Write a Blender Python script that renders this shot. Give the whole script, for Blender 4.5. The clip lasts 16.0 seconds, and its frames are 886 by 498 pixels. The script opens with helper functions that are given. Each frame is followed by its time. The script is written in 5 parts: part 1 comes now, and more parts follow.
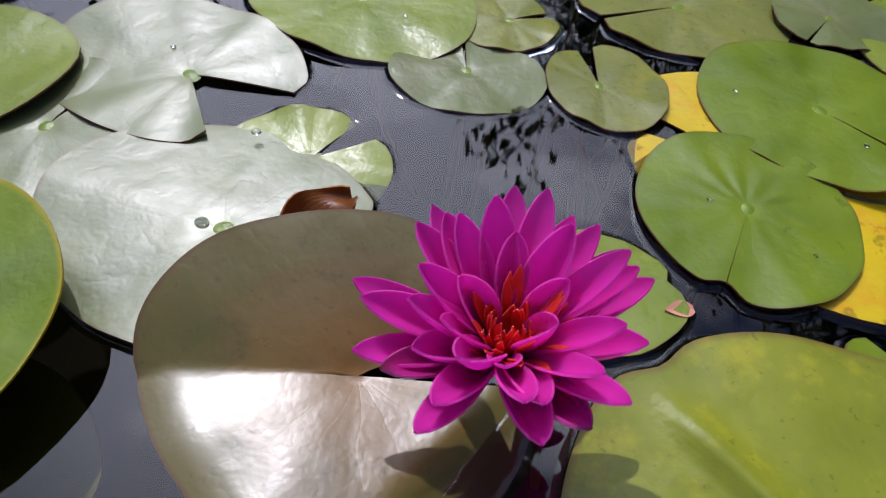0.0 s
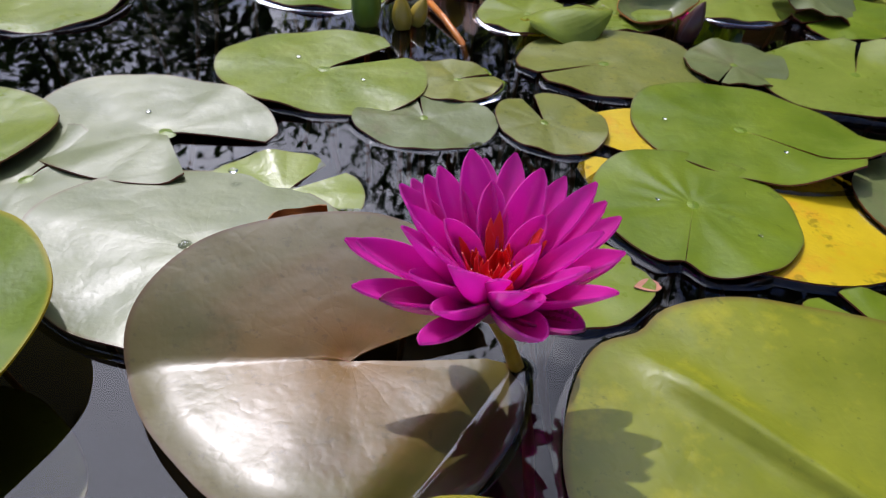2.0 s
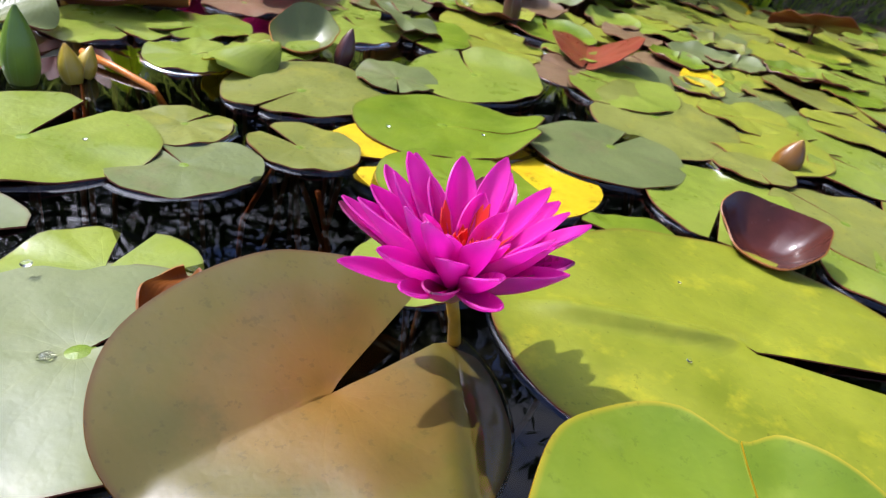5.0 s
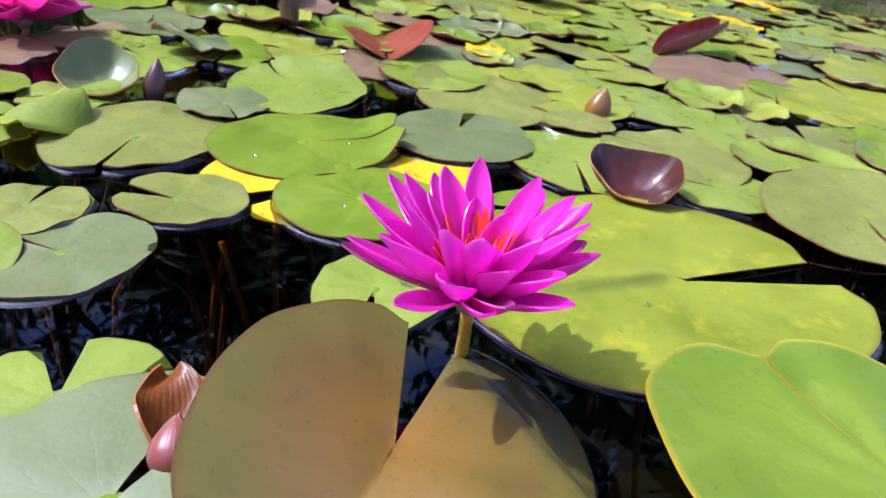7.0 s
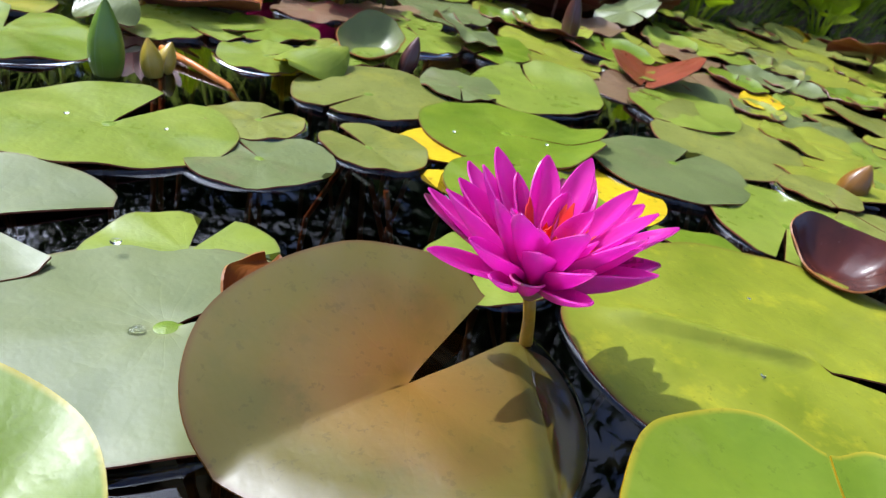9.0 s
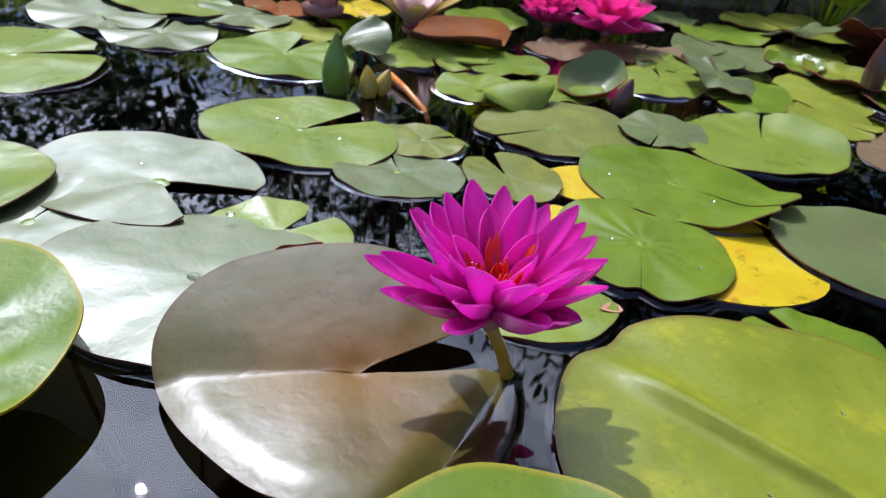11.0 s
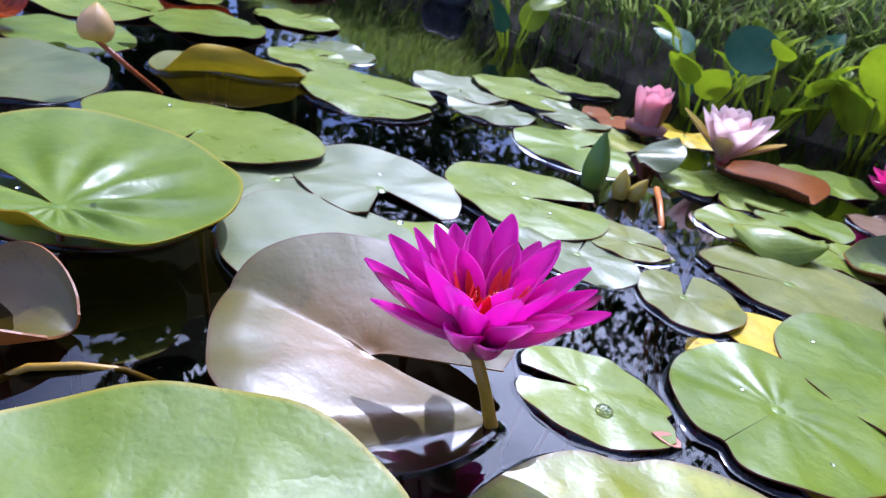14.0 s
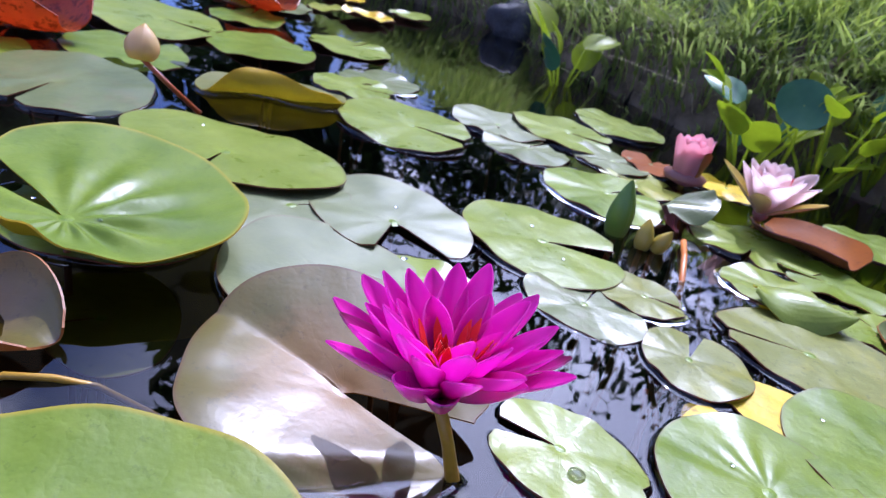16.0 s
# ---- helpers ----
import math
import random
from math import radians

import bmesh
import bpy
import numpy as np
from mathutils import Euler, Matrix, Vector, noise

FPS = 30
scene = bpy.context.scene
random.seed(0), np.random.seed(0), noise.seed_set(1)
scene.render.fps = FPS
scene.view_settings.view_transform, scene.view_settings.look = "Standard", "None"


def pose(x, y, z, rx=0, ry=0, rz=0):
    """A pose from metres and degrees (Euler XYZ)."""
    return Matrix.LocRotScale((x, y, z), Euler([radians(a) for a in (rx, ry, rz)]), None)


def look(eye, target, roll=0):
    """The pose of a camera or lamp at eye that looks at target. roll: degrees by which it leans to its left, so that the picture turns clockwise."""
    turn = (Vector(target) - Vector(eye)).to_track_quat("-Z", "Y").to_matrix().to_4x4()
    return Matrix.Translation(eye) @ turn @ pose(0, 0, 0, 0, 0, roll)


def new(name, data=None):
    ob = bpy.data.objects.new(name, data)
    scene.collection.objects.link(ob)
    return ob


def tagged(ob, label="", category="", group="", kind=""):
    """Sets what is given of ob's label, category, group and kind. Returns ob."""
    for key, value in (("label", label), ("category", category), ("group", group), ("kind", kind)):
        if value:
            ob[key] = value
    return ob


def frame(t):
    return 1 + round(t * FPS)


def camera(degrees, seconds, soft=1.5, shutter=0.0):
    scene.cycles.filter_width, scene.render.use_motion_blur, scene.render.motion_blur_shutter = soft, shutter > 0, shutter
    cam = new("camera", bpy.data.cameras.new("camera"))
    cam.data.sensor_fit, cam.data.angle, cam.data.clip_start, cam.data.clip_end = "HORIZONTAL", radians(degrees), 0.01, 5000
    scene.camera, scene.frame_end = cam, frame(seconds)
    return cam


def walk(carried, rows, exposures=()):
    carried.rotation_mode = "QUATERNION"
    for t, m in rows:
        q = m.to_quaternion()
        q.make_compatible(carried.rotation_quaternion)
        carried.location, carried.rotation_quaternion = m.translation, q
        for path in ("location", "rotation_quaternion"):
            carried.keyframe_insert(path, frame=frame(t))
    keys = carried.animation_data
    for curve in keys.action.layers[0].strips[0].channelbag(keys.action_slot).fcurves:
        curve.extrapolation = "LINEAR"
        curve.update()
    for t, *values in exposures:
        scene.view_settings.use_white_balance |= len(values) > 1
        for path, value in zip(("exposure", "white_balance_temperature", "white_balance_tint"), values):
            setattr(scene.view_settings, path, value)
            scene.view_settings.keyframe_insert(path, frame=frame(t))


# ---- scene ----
cam = camera(66.0, 16.0, 1.25)
cam.data.dof.use_dof, cam.data.dof.focus_distance, cam.data.dof.aperture_fstop = True, 0.22, 28.0
PATH = [
    (0, (-0.038, -0.091, 0.201), (0.039, 1.091, -1.411), 6.4),
    (0.5, (-0.038, -0.071, 0.213), (0.116, 0.847, -1.557), 11.1),
    (1, (-0.035, -0.082, 0.21), (0.088, 0.959, -1.494), 7.6),
    (1.5, (-0.039, -0.121, 0.187), (0.087, 1.209, -1.302), 5.7),
    (2, (-0.047, -0.138, 0.175), (0.163, 1.351, -1.144), 4.6),
    (2.5, (-0.055, -0.142, 0.177), (0.253, 1.409, -1.048), 3.4),
    (3, (-0.069, -0.148, 0.179), (0.359, 1.414, -0.995), 3.6),
    (3.5, (-0.094, -0.15, 0.174), (0.562, 1.37, -0.948), 5.7),
    (4, (-0.116, -0.14, 0.174), (0.72, 1.296, -0.939), 7.7),
    (4.2, (-0.126, -0.135, 0.171), (0.852, 1.21, -0.94), 9.9),
    (6.3, (-0.195, -0.056, 0.147), (1.413, 0.634, -0.822), 9.5),
    (6.5, (-0.196, -0.05, 0.147), (1.439, 0.575, -0.821), 8.8),
    (7, (-0.194, -0.039, 0.146), (1.511, 0.418, -0.794), 9.5),
    (7.5, (-0.194, -0.03, 0.148), (1.551, 0.279, -0.781), 9.5),
    (8, (-0.192, -0.043, 0.148), (1.521, 0.51, -0.723), 12.6),
    (8.5, (-0.185, -0.069, 0.15), (1.368, 0.769, -0.791), 12.3),
    (9, (-0.176, -0.101, 0.147), (1.134, 1.02, -0.867), 14.9),
    (9.5, (-0.158, -0.126, 0.157), (0.892, 1.227, -0.877), 12.2),
    (9.7, (-0.145, -0.136, 0.163), (0.831, 1.26, -0.884), 11.8),
    (11.8, (-0.043, -0.18, 0.176), (0.086, 1.492, -0.914), 7.1),
    (12, (-0.034, -0.183, 0.174), (0.034, 1.501, -0.903), 7.3),
    (12.5, (-0.01, -0.186, 0.174), (-0.157, 1.497, -0.897), 6.5),
    (13, (0.011, -0.187, 0.171), (-0.329, 1.506, -0.838), 8.8),
    (13.5, (0.03, -0.184, 0.168), (-0.459, 1.499, -0.796), 10.2),
    (14, (0.048, -0.182, 0.162), (-0.663, 1.447, -0.755), 11.1),
    (14.5, (0.062, -0.178, 0.166), (-0.754, 1.419, -0.719), 13.3),
    (15, (0.075, -0.17, 0.168), (-0.848, 1.38, -0.697), 13.8),
    (15.5, (0.08, -0.167, 0.168), (-0.917, 1.335, -0.698), 15.7),
    (16, (0.067, -0.163, 0.171), (-0.811, 1.404, -0.708), 13.1),
]
# stops and white balance that the camera set itself on the way
EXPOSURES = [(0, -0.50, 5850, 20), (1.5, -0.46, 5950, 20), (3, -0.14, 6200, 19), (4.2, 0.24, 6200, 18), (6.3, 0.70, 5350, 25), (7.5, 0.64, 5250, 27),
             (9.0, 0.42, 5750, 13), (9.7, 0.32, 5850, 11), (11.8, -0.08, 5300, 20), (13, 0.22, 5100, 24), (14, 0.34, 5100, 27), (15, 0.38, 5100, 32), (16, 0.36, 5150, 33)]
walk(cam, [(t, look(eye, target, roll)) for t, eye, target, roll in PATH], EXPOSURES)

# ---------------------------------------------------------------- light
SUN_ELEV, SUN_AZ = 51.0, 108.0          # degrees; azimuth counted from +x towards +y
sun_dir = Vector((math.cos(radians(SUN_ELEV)) * math.cos(radians(SUN_AZ)),
                  math.cos(radians(SUN_ELEV)) * math.sin(radians(SUN_AZ)), math.sin(radians(SUN_ELEV))))
sun_data = bpy.data.lights.new("sun", "SUN")
sun_data.energy, sun_data.angle, sun_data.color = 3.6, radians(0.53), (1.0, 0.955, 0.88)
sun = new("sun", sun_data)
sun.matrix_world = look(sun_dir * 20, (0, 0, 0))

world = bpy.data.worlds.new("sky")
scene.world = world
world.use_nodes = True
wn, wl = world.node_tree.nodes, world.node_tree.links
wn.clear()
sky = wn.new("ShaderNodeTexSky")
sky.sky_type, sky.sun_disc = "NISHITA", False
sky.sun_elevation, sky.sun_rotation = radians(SUN_ELEV), radians(90 - SUN_AZ)
w_co = wn.new("ShaderNodeTexCoord")
w_map = wn.new("ShaderNodeMapping")
w_map.inputs["Scale"].default_value = (1.0, 1.0, 2.2)
w_noise = wn.new("ShaderNodeTexNoise")
w_noise.inputs["Scale"].default_value, w_noise.inputs["Detail"].default_value = 4.2, 4.5
w_noise.inputs["Roughness"].default_value = 0.52
w_ramp = wn.new("ShaderNodeValToRGB")
w_ramp.color_ramp.elements[0].position, w_ramp.color_ramp.elements[1].position = 0.45, 0.60
w_ramp.color_ramp.elements[0].color, w_ramp.color_ramp.elements[1].color = (0, 0, 0, 1), (1, 1, 1, 1)
w_dot = wn.new("ShaderNodeVectorMath")          # clouds are brightest round the sun
w_dot.operation = "DOT_PRODUCT"
w_dot.inputs[1].default_value = sun_dir
w_near = wn.new("ShaderNodeMapRange")
w_near.interpolation_type = "SMOOTHSTEP"
for key, value in (("From Min", 0.70), ("From Max", 0.985), ("To Min", 5.0), ("To Max", 54.0)):
    w_near.inputs[key].default_value = value
w_tint = wn.new("ShaderNodeMixRGB")
w_tint.blend_type = "MULTIPLY"
w_tint.inputs["Fac"].default_value = 1.0
w_tint.inputs["Color1"].default_value = (0.97, 0.985, 1.03, 1)
w_mix = wn.new("ShaderNodeMixRGB")
wl.new(w_co.outputs["Generated"], w_dot.inputs[0])
wl.new(w_dot.outputs["Value"], w_near.inputs["Value"])
wl.new(w_near.outputs[0], w_tint.inputs["Color2"])
wl.new(w_tint.outputs[0], w_mix.inputs["Color2"])
w_bg = wn.new("ShaderNodeBackground")
w_bg.inputs["Strength"].default_value = 0.10
w_out = wn.new("ShaderNodeOutputWorld")
wl.new(w_co.outputs["Generated"], w_map.inputs["Vector"])
wl.new(w_map.outputs[0], w_noise.inputs["Vector"])
wl.new(w_noise.outputs["Fac"], w_ramp.inputs[0])
w_veil = wn.new("ShaderNodeMapRange")           # thin bright cloud spread round the sun
w_veil.interpolation_type = "SMOOTHSTEP"
for key, value in (("From Min", 0.78), ("From Max", 0.98), ("To Min", 0.0), ("To Max", 0.8)):
    w_veil.inputs[key].default_value = value
w_more = wn.new("ShaderNodeMath")
w_more.operation = "MAXIMUM"
wl.new(w_dot.outputs["Value"], w_veil.inputs["Value"])
wl.new(w_ramp.outputs[0], w_more.inputs[0])
wl.new(w_veil.outputs[0], w_more.inputs[1])
wl.new(w_more.outputs[0], w_mix.inputs["Fac"])
w_blue = wn.new("ShaderNodeMixRGB")            # clean deep blue between the clouds
w_blue.blend_type = "MULTIPLY"
w_blue.inputs["Fac"].default_value = 1.0
w_blue.inputs["Color2"].default_value = (0.90, 1.05, 1.5, 1)
wl.new(sky.outputs[0], w_blue.inputs["Color1"])
wl.new(w_blue.outputs[0], w_mix.inputs["Color1"])
wl.new(w_mix.outputs[0], w_bg.inputs[0])
wl.new(w_bg.outputs[0], w_out.inputs[0])


# ---------------------------------------------------------------- materials
class Mat:
    """A small builder for node materials."""

    def __init__(self, name):
        self.m = bpy.data.materials.new(name)
        self.m.use_nodes = True
        self.t = self.m.node_tree
        self.b = self.t.nodes["Principled BSDF"]
        self.out = self.t.nodes["Material Output"]

    def node(self, kind, **values):
        n = self.t.nodes.new(kind)
        for k, v in values.items():
            n.inputs[k.replace("_", " ")].default_value = v
        return n

    def link(self, a, b):
        self.t.links.new(a, b)

    def noise(self, scale, detail=3.0, rough=0.55, vector=None):
        n = self.node("ShaderNodeTexNoise", Scale=scale, Detail=detail, Roughness=rough)
        if vector is not None:
            self.link(vector, n.inputs["Vector"])
        return n.outputs["Fac"]

    def ramp(self, fac, stops):
        n = self.t.nodes.new("ShaderNodeValToRGB")
        e = n.color_ramp.elements
        while len(e) < len(stops):
            e.new(0.5)
        for k, (p, c) in enumerate(stops):
            e[k].position, e[k].color = p, (*c, 1)
        self.link(fac, n.inputs[0])
        return n.outputs[0]

    def mix(self, fac, a, b, mode="MIX"):
        n = self.t.nodes.new("ShaderNodeMixRGB")
        n.blend_type = mode
        for sock, v in ((n.inputs[0], fac), (n.inputs[1], a), (n.inputs[2], b)):
            if isinstance(v, (int, float)):
                sock.default_value = v
            elif isinstance(v, tuple):
                sock.default_value = (*v, 1)
            else:
                self.link(v, sock)
        return n.outputs[0]

    def math(self, op, a, b=0.0, c=0.0):
        n = self.t.nodes.new("ShaderNodeMath")
        n.operation = op
        for sock, v in zip(n.inputs, (a, b, c)):
            if isinstance(v, (int, float)):
                sock.default_value = v
            else:
                self.link(v, sock)
        return n.outputs[0]

    def bump(self, height, strength, distance):
        n = self.node("ShaderNodeBump", Strength=strength, Distance=distance)
        self.link(height, n.inputs["Height"])
        self.link(n.outputs[0], self.b.inputs["Normal"])
        return n

    def coords(self, which="Object"):
        return self.t.nodes.new("ShaderNodeTexCoord").outputs[which]

    def rand(self):
        return self.t.nodes.new("ShaderNodeObjectInfo").outputs["Random"]

    def set(self, **values):
        for k, v in values.items():
            s = self.b.inputs[k.replace("_", " ")]
            s.default_value = (*v, 1) if isinstance(v, tuple) and len(v) == 3 else v
        return self

    def translucent(self, color, fac):
        """Lets part of the light through, for thin leaves and petals."""
        tr = self.t.nodes.new("ShaderNodeBsdfTranslucent")
        if isinstance(color, tuple):
            tr.inputs[0].default_value = (*color, 1)
        else:
            self.link(color, tr.inputs[0])
        mx = self.t.nodes.new("ShaderNodeMixShader")
        mx.inputs[0].default_value = fac
        self.link(self.b.outputs[0], mx.inputs[1])
        self.link(tr.outputs[0], mx.inputs[2])
        self.link(mx.outputs[0], self.out.inputs["Surface"])


def pad_material(name, lo, hi, blotch, blotch_amount=0.35, rough=0.34, spots=0.0, vein=(1.25, 1.25, 0.9), edge=None, coat=0.06, fold_by=1.5, speck_size=230.0, thin=0.12, spec=0.38, ior=1.5, speck_at=0.60, heart_to=0.13, heart_by=0.4, heart_col=None, outer=None, relief=0.45):
    """The waxy upper side of a floating leaf: two greens, pale radial veins, blotches and specks."""
    m = Mat(name)
    co = m.coords("Object")
    uv = m.coords("UV")
    rnd = m.rand()
    off = m.t.nodes.new("ShaderNodeVectorMath")
    off.operation = "ADD"
    shift = m.t.nodes.new("ShaderNodeCombineXYZ")
    m.link(m.math("MULTIPLY", rnd, 7.0), shift.inputs[0])
    m.link(m.math("MULTIPLY", rnd, 13.0), shift.inputs[1])
    m.link(co, off.inputs[0])
    m.link(shift.outputs[0], off.inputs[1])
    pos = off.outputs[0]
    big = m.noise(22.0, 4.0, 0.6, pos)
    col = m.ramp(big, [(0.30, lo), (0.68, hi)])
    col = m.mix(m.math("MULTIPLY", rnd, 0.25), col, tuple(0.72 * v for v in lo))
    patch = m.ramp(m.noise(38.0, 5.0, 0.65, pos), [(0.54, (0, 0, 0)), (0.66, (1, 1, 1))])
    col = m.mix(m.math("MULTIPLY", patch, blotch_amount), col, blotch)
    # radial veins: u runs round the leaf, v from the stalk to the rim
    sep = m.t.nodes.new("ShaderNodeSeparateXYZ")
    m.link(uv, sep.inputs[0])
    wob = m.math("MULTIPLY", m.noise(60.0, 2.0, 0.5, pos), 0.05)
    ang = m.math("ADD", sep.outputs[0], wob)
    wave = m.math("ABSOLUTE", m.math("SINE", m.math("MULTIPLY", ang, 44.0)))
    fine = m.math("ABSOLUTE", m.math("SINE", m.math("MULTIPLY", ang, 132.0)))
    line = m.math("SUBTRACT", 1.0, m.math("MINIMUM", m.math("MULTIPLY", wave, m.math("ADD", 2.0, m.math("MULTIPLY", sep.outputs[1], 9.0))), 1.0))
    line2 = m.math("SUBTRACT", 1.0, m.math("MINIMUM", m.math("MULTIPLY", fine, 5.0), 1.0))
    fade = m.math("SUBTRACT", 1.0, m.math("MULTIPLY", sep.outputs[1], 0.85))
    veins = m.math("MULTIPLY", m.math("MAXIMUM", line, m.math("MULTIPLY", line2, 0.3)), fade)
    col = m.mix(m.math("MULTIPLY", veins, 0.13), col, tuple(min(1, a * b) for a, b in zip(hi, vein)))
    heart = m.ramp(sep.outputs[1], [(0.0, (1, 1, 1)), (heart_to, (0, 0, 0))])
    if outer:
        col = m.mix(m.math("MULTIPLY", m.ramp(m.math("ADD", sep.outputs[1], m.math("MULTIPLY", big, 0.5)), [(0.85, (0, 0, 0)), (1.25, (1, 1, 1))]), 0.7), col, outer)
    col = m.mix(m.math("MULTIPLY", heart, heart_by), col, heart_col or (min(1, 1.45 * hi[0]), min(1, 1.4 * hi[1]), hi[2]))
    if edge:
        rim = m.ramp(sep.outputs[1], [(0.972, (0, 0, 0)), (0.996, (1, 1, 1))])
        col = m.mix(m.math("MULTIPLY", rim, 0.6), col, edge)
    if spots:
        speck = m.ramp(m.noise(speck_size, 3.0, 0.7, pos), [(speck_at, (0, 0, 0)), (speck_at + 0.06, (1, 1, 1))])
        col = m.mix(m.math("MULTIPLY", speck, spots), col, tuple(0.22 * v for v in lo))
    m.link(col, m.b.inputs["Base Color"])
    m.link(m.math("ADD", rough - 0.15, m.math("ADD", m.math("MULTIPLY", m.noise(90.0, 4.0, 0.6, pos), 0.14), m.math("MULTIPLY", big, 0.16))), m.b.inputs["Roughness"])
    m.set(Coat_Weight=coat, Coat_Roughness=0.22, Specular_IOR_Level=spec, IOR=ior)
    mid = m.math("MULTIPLY", m.math("MULTIPLY", sep.outputs[1], sep.outputs[1]), m.math("SUBTRACT", 1.0, sep.outputs[1]))
    fold = m.math("MULTIPLY", m.math("MULTIPLY", m.math("MULTIPLY", wave, wave), mid), m.math("MULTIPLY", m.noise(30.0, 2.0, 0.5, pos), fold_by))
    height = m.math("ADD", m.math("ADD", m.math("MULTIPLY", veins, -0.06), fold), m.math("MULTIPLY", m.noise(170.0, 5.0, 0.6, pos), 0.34))
    height = m.math("ADD", height, m.math("MULTIPLY", m.noise(26.0, 2.0, 0.45, pos), 5.0))
    crease = m.math("ABSOLUTE", m.math("SUBTRACT", m.noise(62.0, 3.0, 0.6, pos), 0.5))
    height = m.math("ADD", height, m.math("MULTIPLY", m.math("MINIMUM", m.math("MULTIPLY", crease, 9.0), 1.0), 0.17))
    m.bump(height, relief, 0.0011)
    m.translucent(m.mix(0.5, col, (hi[0] * 1.1, hi[1] * 1.2, hi[2] * 0.6)), thin)
    return m.m


PAD = {
    "green": pad_material("pad_green", (0.115, 0.182, 0.008), (0.203, 0.276, 0.014), (0.26, 0.33, 0.05), 0.3, spots=0.4, speck_at=0.65, speck_size=110.0, edge=(0.12, 0.10, 0.02)),
    "veined": pad_material("pad_veined", (0.105, 0.171, 0.010), (0.189, 0.262, 0.018), (0.26, 0.33, 0.05), 0.3, 0.38, 0.2, edge=(0.45, 0.33, 0.02), fold_by=2.2, spec=0.34, coat=0.03),
    "light": pad_material("pad_light_green", (0.170, 0.235, 0.024), (0.268, 0.328, 0.044), (0.33, 0.37, 0.07), 0.3, rough=0.30, spec=0.32, coat=0.04, spots=0.12, edge=(0.16, 0.14, 0.03)),
    "olive": pad_material("pad_olive", (0.165, 0.185, 0.034), (0.252, 0.268, 0.056), (0.36, 0.33, 0.04), 0.4, spots=0.45, edge=(0.15, 0.07, 0.02)),
    "yellowgreen": pad_material("pad_yellow_green", (0.215, 0.250, 0.022), (0.315, 0.340, 0.038), (0.42, 0.36, 0.03), 0.4, spots=0.35, edge=(0.16, 0.08, 0.02)),
    "mottled": pad_material("pad_mottled", (0.160, 0.195, 0.012), (0.285, 0.310, 0.024), (0.46, 0.42, 0.02), 0.5, 0.34, 0.35, speck_at=0.635, speck_size=240.0, edge=(0.16, 0.07, 0.02)),
    "grey": pad_material("pad_grey_green", (0.125, 0.155, 0.052), (0.185, 0.220, 0.075), (0.19, 0.15, 0.08), 0.4, spots=0.2),
    "silver": pad_material("pad_silver_green", (0.140, 0.172, 0.062), (0.205, 0.238, 0.086), (0.22, 0.24, 0.09), 0.25, 0.40, 0.08, edge=(0.14, 0.08, 0.02), coat=0.12, spec=0.74, ior=1.5, relief=0.3),
    "bronze": pad_material("pad_bronze", (0.165, 0.112, 0.018), (0.275, 0.178, 0.030), (0.105, 0.095, 0.012), 0.65, 0.37, 0.3, edge=(0.14, 0.045, 0.012), coat=0.14, spec=0.85, thin=0.3, ior=1.6, heart_to=0.55, heart_by=0.65, heart_col=(0.36, 0.165, 0.018), outer=(0.155, 0.140, 0.018), relief=0.30),
    "brown": pad_material("pad_brown", (0.17, 0.105, 0.055), (0.26, 0.165, 0.085), (0.13, 0.06, 0.03), 0.4, 0.38, 0.2),
    "red": pad_material("pad_red", (0.20, 0.030, 0.018), (0.33, 0.070, 0.040), (0.10, 0.02, 0.012), 0.3, 0.30, 0.5),
    "scarlet": pad_material("pad_scarlet", (0.42, 0.055, 0.014), (0.70, 0.19, 0.025), (0.30, 0.04, 0.01), 0.3, 0.36, 0.97, speck_size=95.0, thin=0.5, speck_at=0.535),
    "maroon": pad_material("pad_maroon", (0.050, 0.014, 0.010), (0.12, 0.030, 0.018), (0.05, 0.015, 0.01), 0.3, 0.24, 0.1, coat=0.3, thin=0.2),
    "yellow": pad_material("pad_yellow", (0.58, 0.42, 0.006), (0.74, 0.54, 0.008), (0.66, 0.26, 0.01), 0.6, 0.34, 0.55, speck_size=75.0, speck_at=0.60),
    "golden": pad_material("pad_pale_gold", (0.26, 0.28, 0.06), (0.36, 0.38, 0.10), (0.40, 0.33, 0.05), 0.3, 0.36, 0.1, coat=0.15, spec=1.0, thin=0.5),
    "rust": pad_material("pad_rust", (0.20, 0.060, 0.010), (0.30, 0.10, 0.016), (0.14, 0.04, 0.01), 0.4, 0.35, 0.3, thin=0.4),
    "orange": pad_material("pad_orange", (0.28, 0.075, 0.005), (0.42, 0.13, 0.008), (0.22, 0.06, 0.006), 0.4, 0.6, 0.4, spec=0.15, coat=0.0, thin=0.4),
}


def plain_material(name, lo, hi, scale=60.0, rough=0.45, bump=0.3, through_fac=0.0, **more):
    m = Mat(name)
    co = m.coords("Object")
    col = m.ramp(m.noise(scale, 5.0, 0.6, co), [(0.32, lo), (0.68, hi)])
    col = m.mix(m.math("MULTIPLY", m.rand(), 0.3), col, tuple(0.7 * v for v in lo))
    m.link(col, m.b.inputs["Base Color"])
    m.set(Roughness=rough, **more)
    m.bump(m.noise(scale * 4, 4.0, 0.6, co), bump, 0.001)
    if through_fac:
        m.translucent(col, through_fac)
    return m.m


